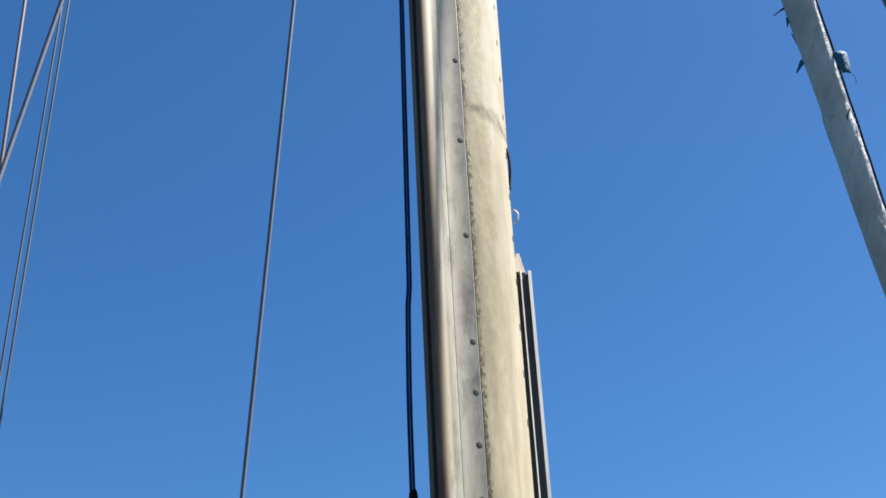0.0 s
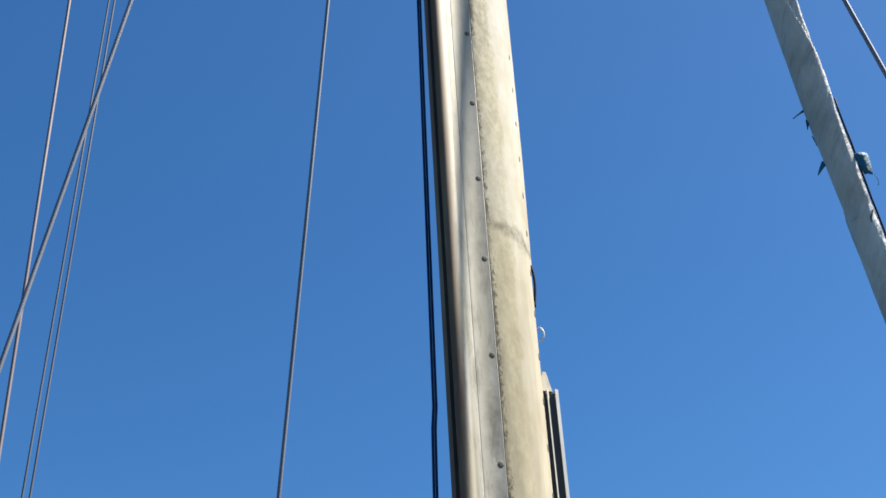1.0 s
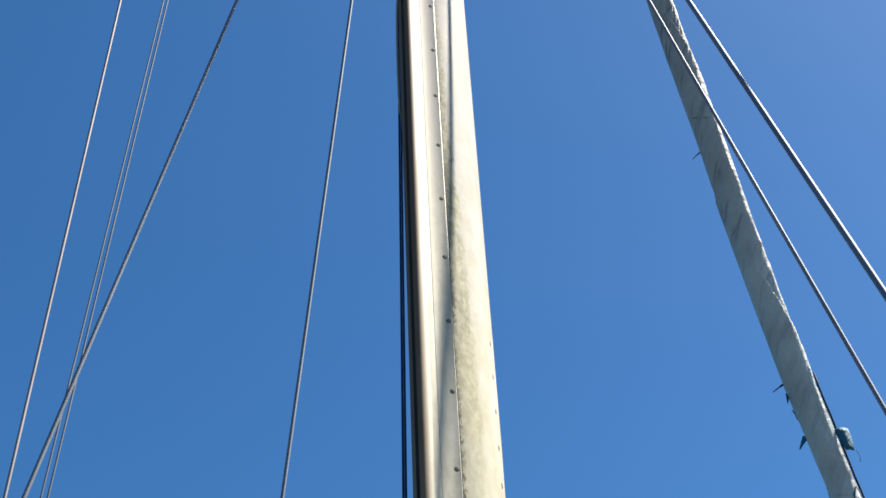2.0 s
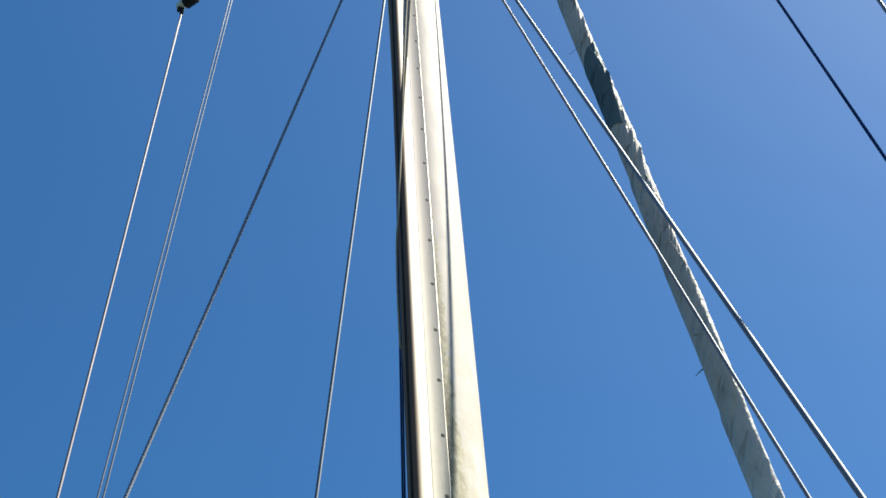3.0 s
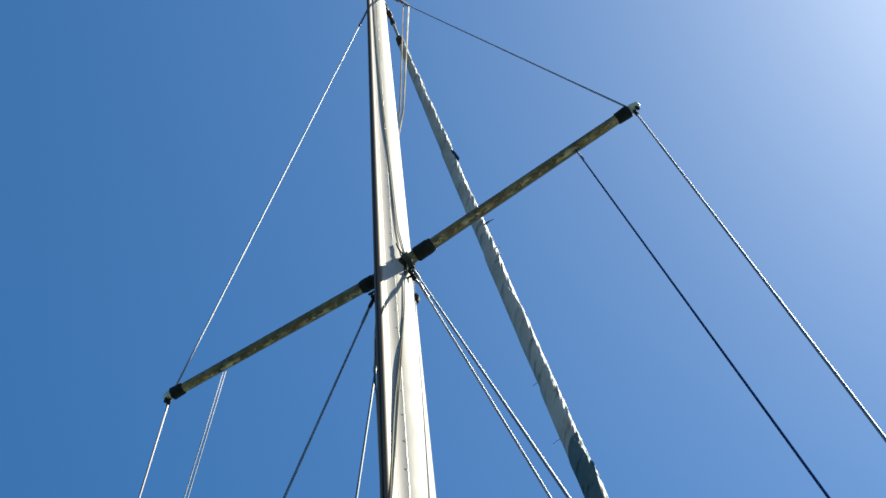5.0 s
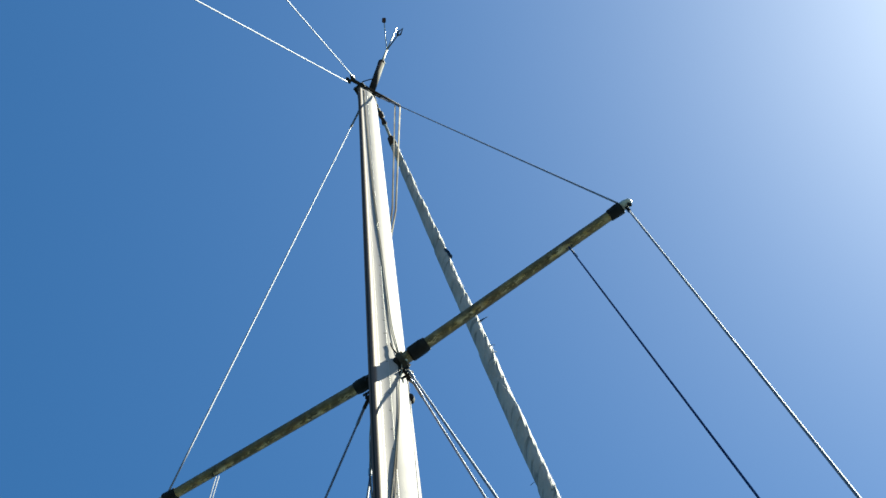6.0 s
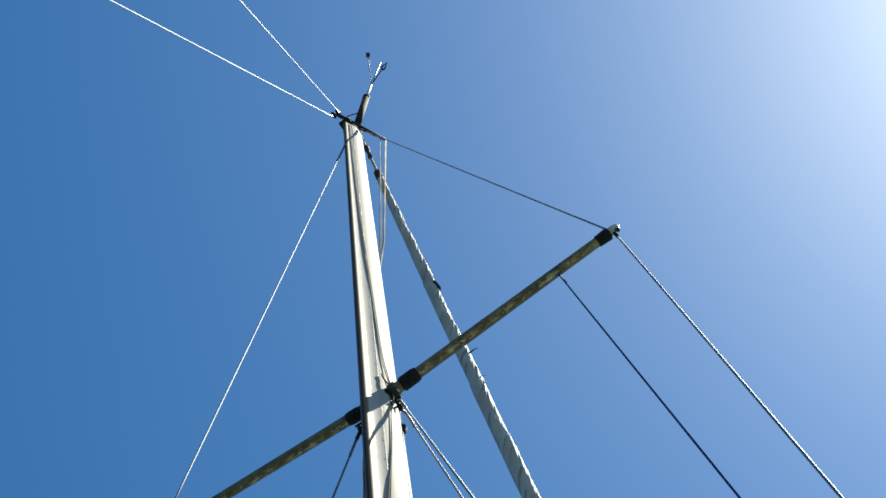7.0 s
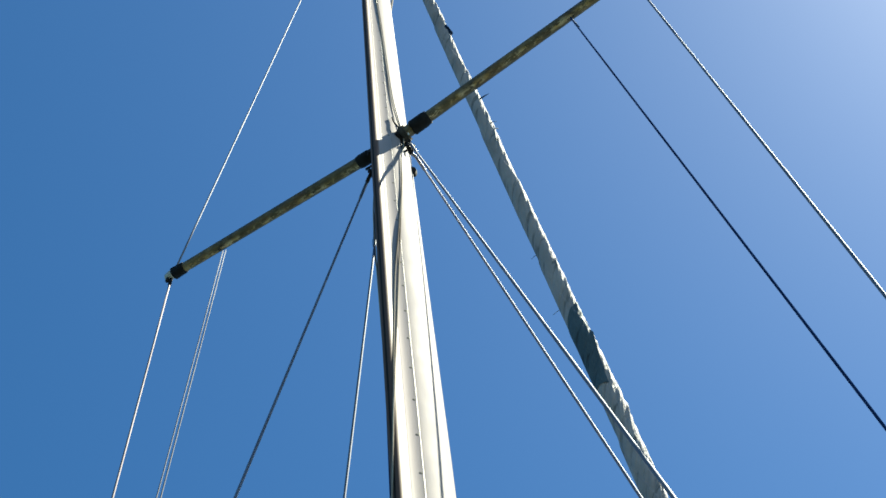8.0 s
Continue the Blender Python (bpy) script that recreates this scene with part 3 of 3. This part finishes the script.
for s in (1, -1):
    TIP_X = 1.121 if s > 0 else 1.078
    mat = WIRE if s > 0 else PINK_WIRE
    cap = wire_thing("cap_shroud", (1.092 if s > 0 else -1.0847, -0.025 if s > 0 else -0.0406, 0), (s * TIP_X, TIP_Y, TIP_Z), "stainless wire cap shroud from deck over the spreader tip", "shrouds", mat, R_WIRE, False)
    rod("upper_wire", (s * TIP_X, TIP_Y, TIP_Z), (0.09 if s > 0 else -0.045, 0.0, 12.9), R_WIRE, WIRE, cap)
    d = Vector((s * TIP_X, TIP_Y, TIP_Z)) - Vector((0.09 if s > 0 else -0.045, 0, 12.9))
    a = Vector((0.09 if s > 0 else -0.045, 0, 12.9))
    rod("terminal", a, a + d * 0.045, 0.0085, DARK_METAL, cap, "dark top terminal")
    rod("swage", a + d * 0.045, a + d * 0.105, 0.0085 if s < 0 else 0.0055, SWAGE, cap, "bright swaged sleeve")
    rod("collar", a + d * 0.105, a + d * 0.112, 0.0095 if s < 0 else 0.0065, DARK_METAL, cap, "dark ring below the sleeve")
    rod("boot", Vector((s * TIP_X, TIP_Y, TIP_Z)) - Vector((0, 0, 0.06)), (s * TIP_X, TIP_Y, TIP_Z), 0.0075, RUBBER, cap, "black tape below the spreader tip")
    fore_foot, fore_head = ((1.0838, 0.4741, 0), (0.0753, 0.0668, 6.507)) if s > 0 else ((-1.061, 0.454, 0), (-0.071, 0.028, 6.25))
    aft_foot, aft_head = ((1.2202, -0.6037, 0), (0.0959, -0.0066, 6.4583)) if s > 0 else ((-1.085, -0.616, 0), (-0.120, 0.015, 6.421))
    wire_thing("lower_shroud", fore_foot, fore_head, "stainless wire forward lower shroud", "shrouds")
    wire_thing("lower_shroud", aft_foot, aft_head, "stainless wire aft lower shroud", "shrouds")
    wire_thing("backstay", (0.70 if s > 0 else -0.57, -5.0, 0), (0.01, -0.2, 13.05) if s > 0 else (-0.0461, -0.2100, 12.971), "stainless wire backstay from masthead to stern", "backstays")
    # flag halyards under the spreaders
    flag = thing("flag_halyard", (s * 1.08, 0, 0), "thin flag halyard hanging under a spreader", "flag halyard", "flag halyards")
    rod("line", (1.10 if s > 0 else -1.0896, -0.046 if s > 0 else -0.0687, 0), (0.853 if s > 0 else -0.812, -0.017 if s > 0 else -0.003, 6.63), 0.0032 if s > 0 else 0.0022, NAVY_ROPE if s > 0 else CORD, flag)
    if s < 0:
        rod("line", (-1.030, -0.095, 0), (-0.80, -0.0, 6.63), 0.0022, CORD, flag)
    else:
        rod("splice", (0.8615, -0.018, 6.48), (0.8545, -0.017, 6.61), 0.0032, CORD, flag, "pale splice")

# ---- fittings at the spreader roots ----
for s in (1, -1):
    f = thing("shroud_tang", (s * 0.062, 0, 6.46), "tarnished steel tang and shackles below the spreader root", "tang", "shroud tangs")
    part("plate", block((0.005, 0.05, 0.12), 0.002), DARK_METAL, f, "", Matrix.Translation((s * 0.064, 0, 6.47)))
    for y in (-0.013, 0.013):
        part("toggle", block((0.011, 0.010, 0.04), 0.003), DARK_METAL, f, "", Matrix.Translation((s * 0.09, y, 6.44)))
        part("pin", sweep([(s * 0.066, y, 6.47), (s * 0.105, y, 6.47)], 0.005, 8), DARK_METAL, f)
    fork = (-0.120, 0.015, 6.421) if s < 0 else (0.0959, -0.0066, 6.4583)
    rod("fork", (s * 0.070, 0.0, 6.50), fork, 0.0075, DARK_METAL, f, "dark fork of the shroud terminal")
    if s > 0:
        rod("fork", (0.056, 0.038, 6.54), (0.0753, 0.0668, 6.507), 0.0065, SWAGE, f, "bright fork of the shroud terminal")
    part("bracket", block((0.036, 0.10, 0.04), 0.006), DARK_METAL, f, "dark root bracket", Matrix.Translation((s * 0.058, 0.0, 6.53)))
lash = thing("lashing", (0.08, -0.02, 6.53), "worn rope lashing round the spreader root", "rope")
turns = []
for k in range(61):
    a = 2 * math.pi * k / 12
    turns.append((0.074 + 0.004 * k / 12 + 0.003 * math.sin(k * 1.7), -0.019 + 0.031 * math.cos(a), 6.553 + 0.031 * math.sin(a)))
part("rope", sweep(turns, 0.0036, 8), DARK_ROPE, lash)
tail = curve_points([(0.080, -0.045, 6.56), (0.0705, -0.054, 6.60), (0.0640, -0.058, 6.64), (0.0610, -0.062, 6.68)], 8)
part("tail", sweep(tail, 0.0036, 8), RUBBER, lash)
bight = thing("halyard", (-0.06, 0.0, 5.4), "short dark bight of rope at the mast's port side", "rope", "halyards")
part("rope", sweep(curve_points([(-0.05, -0.03, 6.1), (-0.062, -0.038, 5.93), (-0.065, -0.042, 5.78), (-0.064, -0.047, 5.6), (-0.05, -0.045, 5.35)], 8), 0.0035, 8), NAVY_ROPE, bight)
part("fall", sweep(curve_points([(-0.034, -0.075, 6.05), (-0.0235, -0.105, 5.82), (-0.0172, -0.119, 5.62), (-0.0155, -0.1195, 5.37), (-0.0125, -0.1200, 5.145), (-0.0098, -0.1205, 4.927), (-0.006, -0.1215, 4.70)], 8), 0.0021, 8), PALE_ROPE, bight, "pale fall of the rope")
part("shackle", block((0.01, 0.01, 0.05), 0.003), STEEL, bight, "bright shackle", Matrix.Translation((-0.067, -0.044, 5.70)))
blk = thing("halyard_block", (0.07, 0.04, 6.2), "small dark halyard block on the fore side", "block")
cheek = bmesh.new()
bmesh.ops.create_uvsphere(cheek, u_segments=14, v_segments=10, radius=1.0)
bmesh.ops.scale(cheek, vec=(0.014, 0.017, 0.036), verts=cheek.verts)
part("cheek", cheek, plain("brown_block_cheek", (0.012, 0.009, 0.007), (0.03, 0.022, 0.017), 0.85), blk, "", Matrix.Translation((0.056, 0.066, 6.375)))
part("strap", block((0.008, 0.014, 0.1), 0.003), DARK_METAL, blk, "", Matrix.Translation((0.05, 0.058, 6.415)))

# ---- halyards ----
h = thing("halyard", (-0.1, -0.065, 0), "doubled dark navy rope halyard beside the mast", "rope", "halyards")
slack = [(-0.0975, -0.0275, 2.20), (-0.0990, -0.0245, 2.36), (-0.0975, -0.0205, 2.52)]
line = curve_points(slack, 6)[:-1] + [(-0.0955, -0.0665 + 0.0188 * z, z) for z in [2.54 + 0.42 * k for k in range(25)]]
for k in (-1, 1):
    part("rope", sweep([Vector(p) + Vector((0.0018, 0.0012, 0)) * k for p in line], 0.0021, 8), NAVY_ROPE, h)
part("splice", sweep([(-0.0973, -0.0675 + 0.0188 * z, z) for z in (1.78, 1.80, 2.20, 2.212, 2.217)], [0.006, 0.0072, 0.0072, 0.0060, 0.0045], 10), RUBBER, h, "thick dark sleeve over the rope's end")
part("tail", sweep([(-0.094, -0.065, 0), (-0.094, -0.04, 1.0), (-0.094, -0.033, 1.74)], 0.005, 10), PALE_ROPE, h)
RUN = [(0.030, -0.097, 12.9), (0.034, -0.0915, 10.9), (0.0402, -0.0835, 9.43), (0.0467, -0.0760, 8.64), (0.0535, -0.0635, 7.8), (0.0595, -0.0530, 7.0),
       (0.067, -0.040, 6.72), (0.076, -0.018, 6.50), (0.067, -0.036, 6.30), (0.0618, -0.0480, 6.0), (0.0505, -0.0720, 5.57), (0.0397, -0.0840, 5.29),
       (0.0291, -0.0992, 4.98), (0.0235, -0.1115, 4.79), (0.0197, -0.1222, 4.61), (0.0147, -0.1278, 4.49), (0.0051, -0.1292, 4.30), (-0.0018, -0.1288, 4.18),
       (-0.016, -0.1200, 4.05), (-0.034, -0.092, 3.8), (-0.058, -0.035, 3.4), (-0.064, 0.0, 0.0)]


def second(p):
    """The twin of the halyard's run: beside it aloft, spread from it below the spreaders."""
    x, y, z = p
    if z > 6.6:
        return (x + 0.005, y + 0.004, z)
    spread = max(0.0, 1 - abs(z - 5.2) / 0.7)
    return (x - 0.0075 * spread, y - 0.0100 * spread, z)


for keys in (RUN, [second(p) for p in RUN]):
    h = thing("halyard", (-0.03, -0.13, 0), "pale worn rope halyard running down the mast", "rope", "halyards")
    part("rope", sweep(curve_points(keys, 10), 0.0023, 8), PALE_ROPE, h)
h = thing("halyard", (0.05, 0.1, 0), "pair of pale halyards hanging from the masthead crane", "rope", "halyards")
for dx in (0.0, 0.05):
    part("rope", sweep([(0.165 + dx * 0.7, 0.19 + dx * 0.5, 13.05), (0.035 + dx * 0.3, 0.152 + dx * 0.3, 9.6), (-0.01 + dx * 0.3, 0.103, 8.6), (-0.01 + dx * 0.3, 0.103, 0)], 0.006, 8), PALE_ROPE, h)

# ---- masthead ----
crane = thing("masthead_fitting", (0, 0, 13.0), "dark metal masthead fitting with backstay and halyard cranes", "masthead fitting")
part("collar", loft([rim(a, 0.0065) for a in range(0, 360, 10)], [(12.962, 1.03, 0.0035, 0), (12.966, 1.05, 0.0035, 0), (13.03, 1.05, 0.0035, 0), (13.034, 1.03, 0.0035, 0)], True), DARK_METAL, crane, "dark collar round the mast top")
part("cap", loft([rim(a, -0.004) for a in range(0, 360, 10)], [(12.99, 0.86, 0, 0), (13.03, 0.86, 0, 0), (13.045, 0.7, 0, 0)], False), DARK_METAL, crane)
part("base_plate", block((0.10, 0.25, 0.028), 0.006), DARK_METAL, crane, "dark plate under the cranes", Matrix.Translation((0.003, -0.014, 13.012)))
rod("crane_bar", (-0.02, -0.215, 13.03), (0.20, 0.215, 13.05), 0.017, RUSTY_METAL, crane, "rust-stained bar across the mast top", ends=0.013)
rod("brace", (0.02, -0.10, 13.02), (0.15, 0.135, 13.03), 0.008, DARK_METAL, crane)
for s in (1, -1):
    part("shackle", block((0.03, 0.06, 0.045), 0.008), DARK_METAL, crane, "", Matrix.Translation((s * 0.022 - 0.02, -0.215, 13.04)))
part("sheave_box", block((0.05, 0.1, 0.06), 0.01), DARK_METAL, crane, "", Matrix.Translation((0.01, 0.07, 12.98)))

aerial = thing("masthead_light", (0.07, -0.015, 13.05), "dark brown tubular masthead lamp housing", "lamp")
STUB = Vector((0.228, -0.090, 13.72))
FOOT = Vector((0.058, -0.022, 13.04))
rod("housing", FOOT, STUB, 0.031, plain("brown_plastic", (0.012, 0.008, 0.007), (0.030, 0.021, 0.018), 0.85, 0, 14), aerial)
rod("lens_cap", STUB, STUB + (STUB - FOOT).normalized() * 0.03, 0.034, RUBBER, aerial)
part("lead", sweep(curve_points([FOOT + Vector((-0.03, -0.05, 0.0)), FOOT + Vector((-0.03, -0.09, 0.18)), FOOT.lerp(STUB, 0.55) + Vector((-0.035, 0, 0))], 8), 0.005, 8), RUBBER, aerial, "thin black cable")
vane = thing("wind_vane", STUB, "masthead wind vane with dark arrow and red tab", "wind vane")
HUB = Vector((0.32, -0.118, 14.1))
rod("stem", STUB, HUB, 0.010, LUFF, vane, "bright steel stem")
rod("spike", HUB, Vector((0.495, -0.193, 14.50)), 0.006, SWAGE, vane)
left = Vector((0.45, -0.36, 14.1))
right = Vector((0.52, -0.19, 14.1))
arm = rod("arm", HUB, left, 0.0045, SWAGE, vane)
part("tab", block((0.036, 0.044, 0.012), 0.003), RED, arm, "dark red square tab", pose(*left, 0, 0, 33))
arm = rod("arm", HUB, HUB.lerp(right, 0.85), 0.0055, DARK_METAL, vane)
d = (right - HUB).normalized()
across = d.cross(Vector((0, 0, 1))).normalized()
shape = [HUB.lerp(right, 0.78), HUB.lerp(right, 0.9) + across * 0.016, right + d * 0.035, HUB.lerp(right, 0.9) - across * 0.016, HUB.lerp(right, 0.78)]
part("arrow_head", sweep(shape, 0.009, 6), DARK_METAL, arm)

# ---- furled headsail on the forestay ----
Z_LOW, Z_HIGH = 0.9, 12.55


def stay(z):
    t = (13.0 - z)
    return Vector((-0.014 - 0.02 * min(1, max(0, (7.5 - z) / 2)) + 0.042 * min(1, max(0, (5.0 - z) / 1.2)), 0.36 + 0.33 * t - 0.16 * math.sin(math.pi * t / 12.4), z))


def girth(z):
    waist = 0.008 * math.exp(-((z - 7.9) / 1.1) ** 2)
    if z < 7.0:
        return 0.0636 - 0.002 * (7.0 - z) - waist
    return 0.030 + 0.0056 * (13.0 - z) - waist if z < 12.4 else 0.015 + (13.0 - z) * 0.0306


def skin(z, a, grow=0.0):
    """A point on the furled sail's surface; a in radians from starboard towards the bow."""
    wrap = (a / (2 * math.pi) + z / 1.3) % 1.0
    r = girth(z)
    lap = 0.16 * wrap - 0.08
    # the cloth lies in slack flats that turn slowly up the roll
    flats = 0.045 * math.cos(2 * a + 2.3 * z + 1.5 * noise.noise(Vector((0.0, 3.0, z * 0.8))))
    gather = noise.noise(Vector((math.cos(a) * 1.4, math.sin(a) * 1.4 + z * 0.6, z * 2.2)))
    fine = noise.noise(Vector((math.cos(a) * 2.6 + z * 2.0, math.sin(a) * 2.6, z * 7.0)))
    edge = max(0.0, math.cos(a + 0.35)) ** 1.3
    loose = 0.25 + 1.3 * abs(noise.noise(Vector((z * 2.1, 5.0, 1.0))))
    loose *= 1.5 if z > 7.75 else 0.9 if z > 6.4 else 0.55
    pleat = 0.0
    for rate, climb, share in ((5.3, 1.1, 0.6), (11.7, 1.9, 0.4 if z > 6.4 else 0.0)):
        swing = (z * rate - a * climb + 1.1 * noise.noise(Vector((z * 2.3, 0.3 * rate, 0.7)))) % 1.0
        pleat += share * (swing if swing < 0.84 else (1 - swing) / 0.16 * 0.84) * edge * loose
    # short pinched tucks along the starboard edge
    tuck = (z * 8.3 - a * 1.6 + 1.6 * noise.noise(Vector((z * 3.1, 9.0, 0.2)))) % 1.0
    notch = max(0.0, 1 - abs(tuck - 0.5) / 0.13) * edge * (1.0 if z > 6.4 else 0.45) * min(1.0, 2.2 * abs(noise.noise(Vector((z * 1.7, 2.0, 8.0)))))
    r = r * (0.97 + lap + flats + 0.06 * gather + 0.03 * fine + 0.33 * pleat - 0.18 * notch) + grow
    c = stay(z)
    return Vector((c.x + r * math.cos(a), c.y + r * math.sin(a), z - 0.25 * r * math.sin(a)))


def wrap_mesh(z0, z1, rows, cols, a0=0.0, a1=2 * math.pi, grow=0.0, lean=0.0):
    """A stretch of the sail's surface. lean: how far its edges climb with the angle."""
    whole = a1 - a0 > 6.28
    verts, faces = [], []
    n = cols if whole else cols + 1
    for i in range(rows + 1):
        for k in range(n):
            a = a0 + (a1 - a0) * k / cols
            z = z0 + (z1 - z0) * i / rows + lean * (k / cols - 0.5)
            verts.append(skin(z, a, grow))
    for i in range(rows):
        for k in range(cols):
            j = (k + 1) % n if whole else k + 1
            faces.append((i * n + k, i * n + j, (i + 1) * n + j, (i + 1) * n + k))
    return mesh_of(verts, faces)


def wedge_mesh():
    """The slate strip: a wedge of cloth whose free edge runs diagonally round the roll."""
    verts, faces, rows, cols = [], [], 30, 24
    for i in range(rows + 1):
        t = i / rows
        for k in range(cols + 1):
            u = k / cols
            a = -3.9 + u * (2.95 + 1.15 * t)
            verts.append(skin(7.46 + (0.38 + 0.26 * u) * t, a, 0.004))
    n = cols + 1
    for i in range(rows):
        for k in range(cols):
            faces.append((i * n + k, i * n + k + 1, (i + 1) * n + k + 1, (i + 1) * n + k))
    return mesh_of(verts, faces)


sail = thing("furled_headsail", stay(Z_LOW), "weathered grey headsail furled tightly round the forestay", "sail")
part("cloth", wrap_mesh(Z_LOW, Z_HIGH, 1300, 64), SAIL, sail, "grey sailcloth in spiral wraps")
band = part("sun_strip", wedge_mesh(), UV_DARK, sail, "slate blue strip of exposed cloth")
HEAD, FOIL = Vector((0.035, 0.125, 13.02)), stay(12.45)
gear = lambda u: HEAD.lerp(FOIL, u)
rod("forestay_foil", HEAD, FOIL, 0.012, LUFF, sail, "pale forestay foil")
part("swivel", sweep([gear(u) for u in (0.06, 0.08, 0.16, 0.18, 0.28, 0.30)], [0.014, 0.024, 0.022, 0.013, 0.023, 0.015], 12), RUSTY_METAL, sail, "dark furler swivel")
part("swivel", sweep([gear(u) for u in (0.52, 0.55, 0.66, 0.70)], [0.015, 0.030, 0.033, 0.018], 12), RUSTY_METAL, sail, "dark halyard shackle")
part("head_webbing", sweep([gear(u) for u in (0.62, 0.72, 0.85, 1.0)], [0.016, 0.032, 0.030, 0.032], 12), SAIL, sail, "pale webbing at the sail's head")
rod("lower_stay", (0, 4.5, 0), stay(Z_LOW), 0.012, STEEL, sail)
cord = [skin(3.3 + 0.06 * k, 0.25, 0.006) for k in range(30)]
part("leech_cord", sweep(cord, 0.0045, 6), RUBBER, sail, "black leech cord along the cloth edge")


def strip(name, start, way, length, width, material, label, curl=0.12):
    """A torn ribbon of cloth, with thickness, hanging off the sail."""
    way = Vector(way).normalized()
    flat = way.cross(Vector((0.3, -0.8, 0.5))).normalized()
    normal = way.cross(flat)
    verts, faces, n = [], [], 6
    p = Vector(start)
    for i in range(n + 1):
        t = i / n
        w = width * 1.3 * (1 - 0.85 * t) / 2
        q = p + way * length * t + normal * curl * length * t * t
        for u, v in ((-w, 0.0012), (w, 0.0012), (w, -0.0012), (-w, -0.0012)):
            verts.append(q + flat * u + normal * v)
    for i in range(n):
        for k in range(4):
            j = (k + 1) % 4
            faces.append((i * 4 + k, i * 4 + j, (i + 1) * 4 + j, (i + 1) * 4 + k))
    faces += [(3, 2, 1, 0), (4 * n, 4 * n + 1, 4 * n + 2, 4 * n + 3)]
    return part(name, mesh_of(verts, faces), material, sail, label)


for z, a, way, length, width, mat in (
    (5.02, 3.3, (-1, -0.2, -0.35), 0.055, 0.014, BLUE),
    (4.98, 3.3, (-0.1, -0.4, -1), 0.06, 0.014, BLUE),
    (4.80, 3.3, (-0.7, -0.3, -1), 0.065, 0.022, BLUE),
    (4.87, 3.3, (-0.2, -0.4, 1), 0.05, 0.01, BLUE),
    (4.52, -1.2, (-0.9, -0.4, 0.1), 0.07, 0.01, SAIL),
    (4.50, -0.9, (0.5, -0.4, 0.8), 0.05, 0.01, UV_DARK),
    (6.10, 3.3, (-1, -0.2, -0.5), 0.05, 0.01, UV_DARK),
    (6.20, -0.9, (-1, -0.4, 0.4), 0.07, 0.018, UV_DARK),
    (10.07, 0.1, (1, -0.2, -0.3), 0.075, 0.03, NAVY_CLOTH),
    (9.80, 0.1, (1, -0.2, -1.2), 0.06, 0.026, NAVY_CLOTH),
    (9.72, 0.0, (0.8, -0.2, -1.4), 0.05, 0.02, UV_DARK),
    (8.55, 3.2, (-1, -0.2, -0.4), 0.04, 0.008, UV_DARK),
    (8.1, 3.2, (-1, -0.2, -0.3), 0.05, 0.008, UV_DARK),
):
    strip("torn_strip", skin(z, a, -0.004), way, length, width, mat, "frayed strip of torn cloth")


def tab(z, a, size, material, label):
    bm = block(size, 0.006)
    for v in bm.verts:
        v.co.x += 0.25 * v.co.z
    p = skin(z, a, -0.003)
    return part("tab", bm, material, sail, label, Matrix.Translation(p) @ pose(0, 0, 0, 18, -24, -10))



def flap(root, across, down, out, material, label):
    """A stiff flap of doubled cloth that stands off the sail, folded along its length, with a tapering lower end."""
    verts, faces, n = [], [], 6
    across, down, out = Vector(across), Vector(down), Vector(out)
    for side in (0.0, 0.004):
        for i in range(n + 1):
            t = i / n
            wide = 1 - 0.45 * t ** 1.6
            for k in range(n + 1):
                u = k / n
                bow = 0.25 * math.sin(math.pi * u) + 0.12 * math.sin(2.2 * t + 3 * u)
                verts.append(Vector(root) + down * t + across * (u * wide + 0.42 * t) + out * (bow + side * 30))
    m = (n + 1) ** 2
    at = lambda i, k: i * (n + 1) + k
    for i in range(n):
        for k in range(n):
            q = (at(i, k), at(i, k + 1), at(i + 1, k + 1), at(i + 1, k))
            faces += [q, tuple(m + v for v in reversed(q))]
        for q in ((at(i, 0), at(i + 1, 0)), (at(i + 1, n), at(i, n)), (at(0, i + 1), at(0, i)), (at(n, i), at(n, i + 1))):
            faces.append((q[0], q[1], m + q[1], m + q[0]))
    return part("tab", mesh_of(verts, faces), material, sail, label)


flap(skin(4.80, 0.15, -0.006), (0.050, 0.030, 0.0), (0.0, 0.004, -0.100), (0.010, -0.026, 0.0), BLUE, "teal blue cloth flap")
part("thread", sweep(curve_points([skin(4.71, 0.15, 0.045), skin(4.69, 0.15, 0.052), skin(4.665, 0.15, 0.05), skin(4.66, 0.15, 0.043)], 5), 0.0012, 6), CORD, sail, "loose pale thread")
tab(10.98, 0.1, (0.035, 0.045, 0.06), NAVY_CLOTH, "dark navy cloth tab")
tab(10.92, 0.1, (0.045, 0.035, 0.05), NAVY_CLOTH, "dark navy cloth tab")
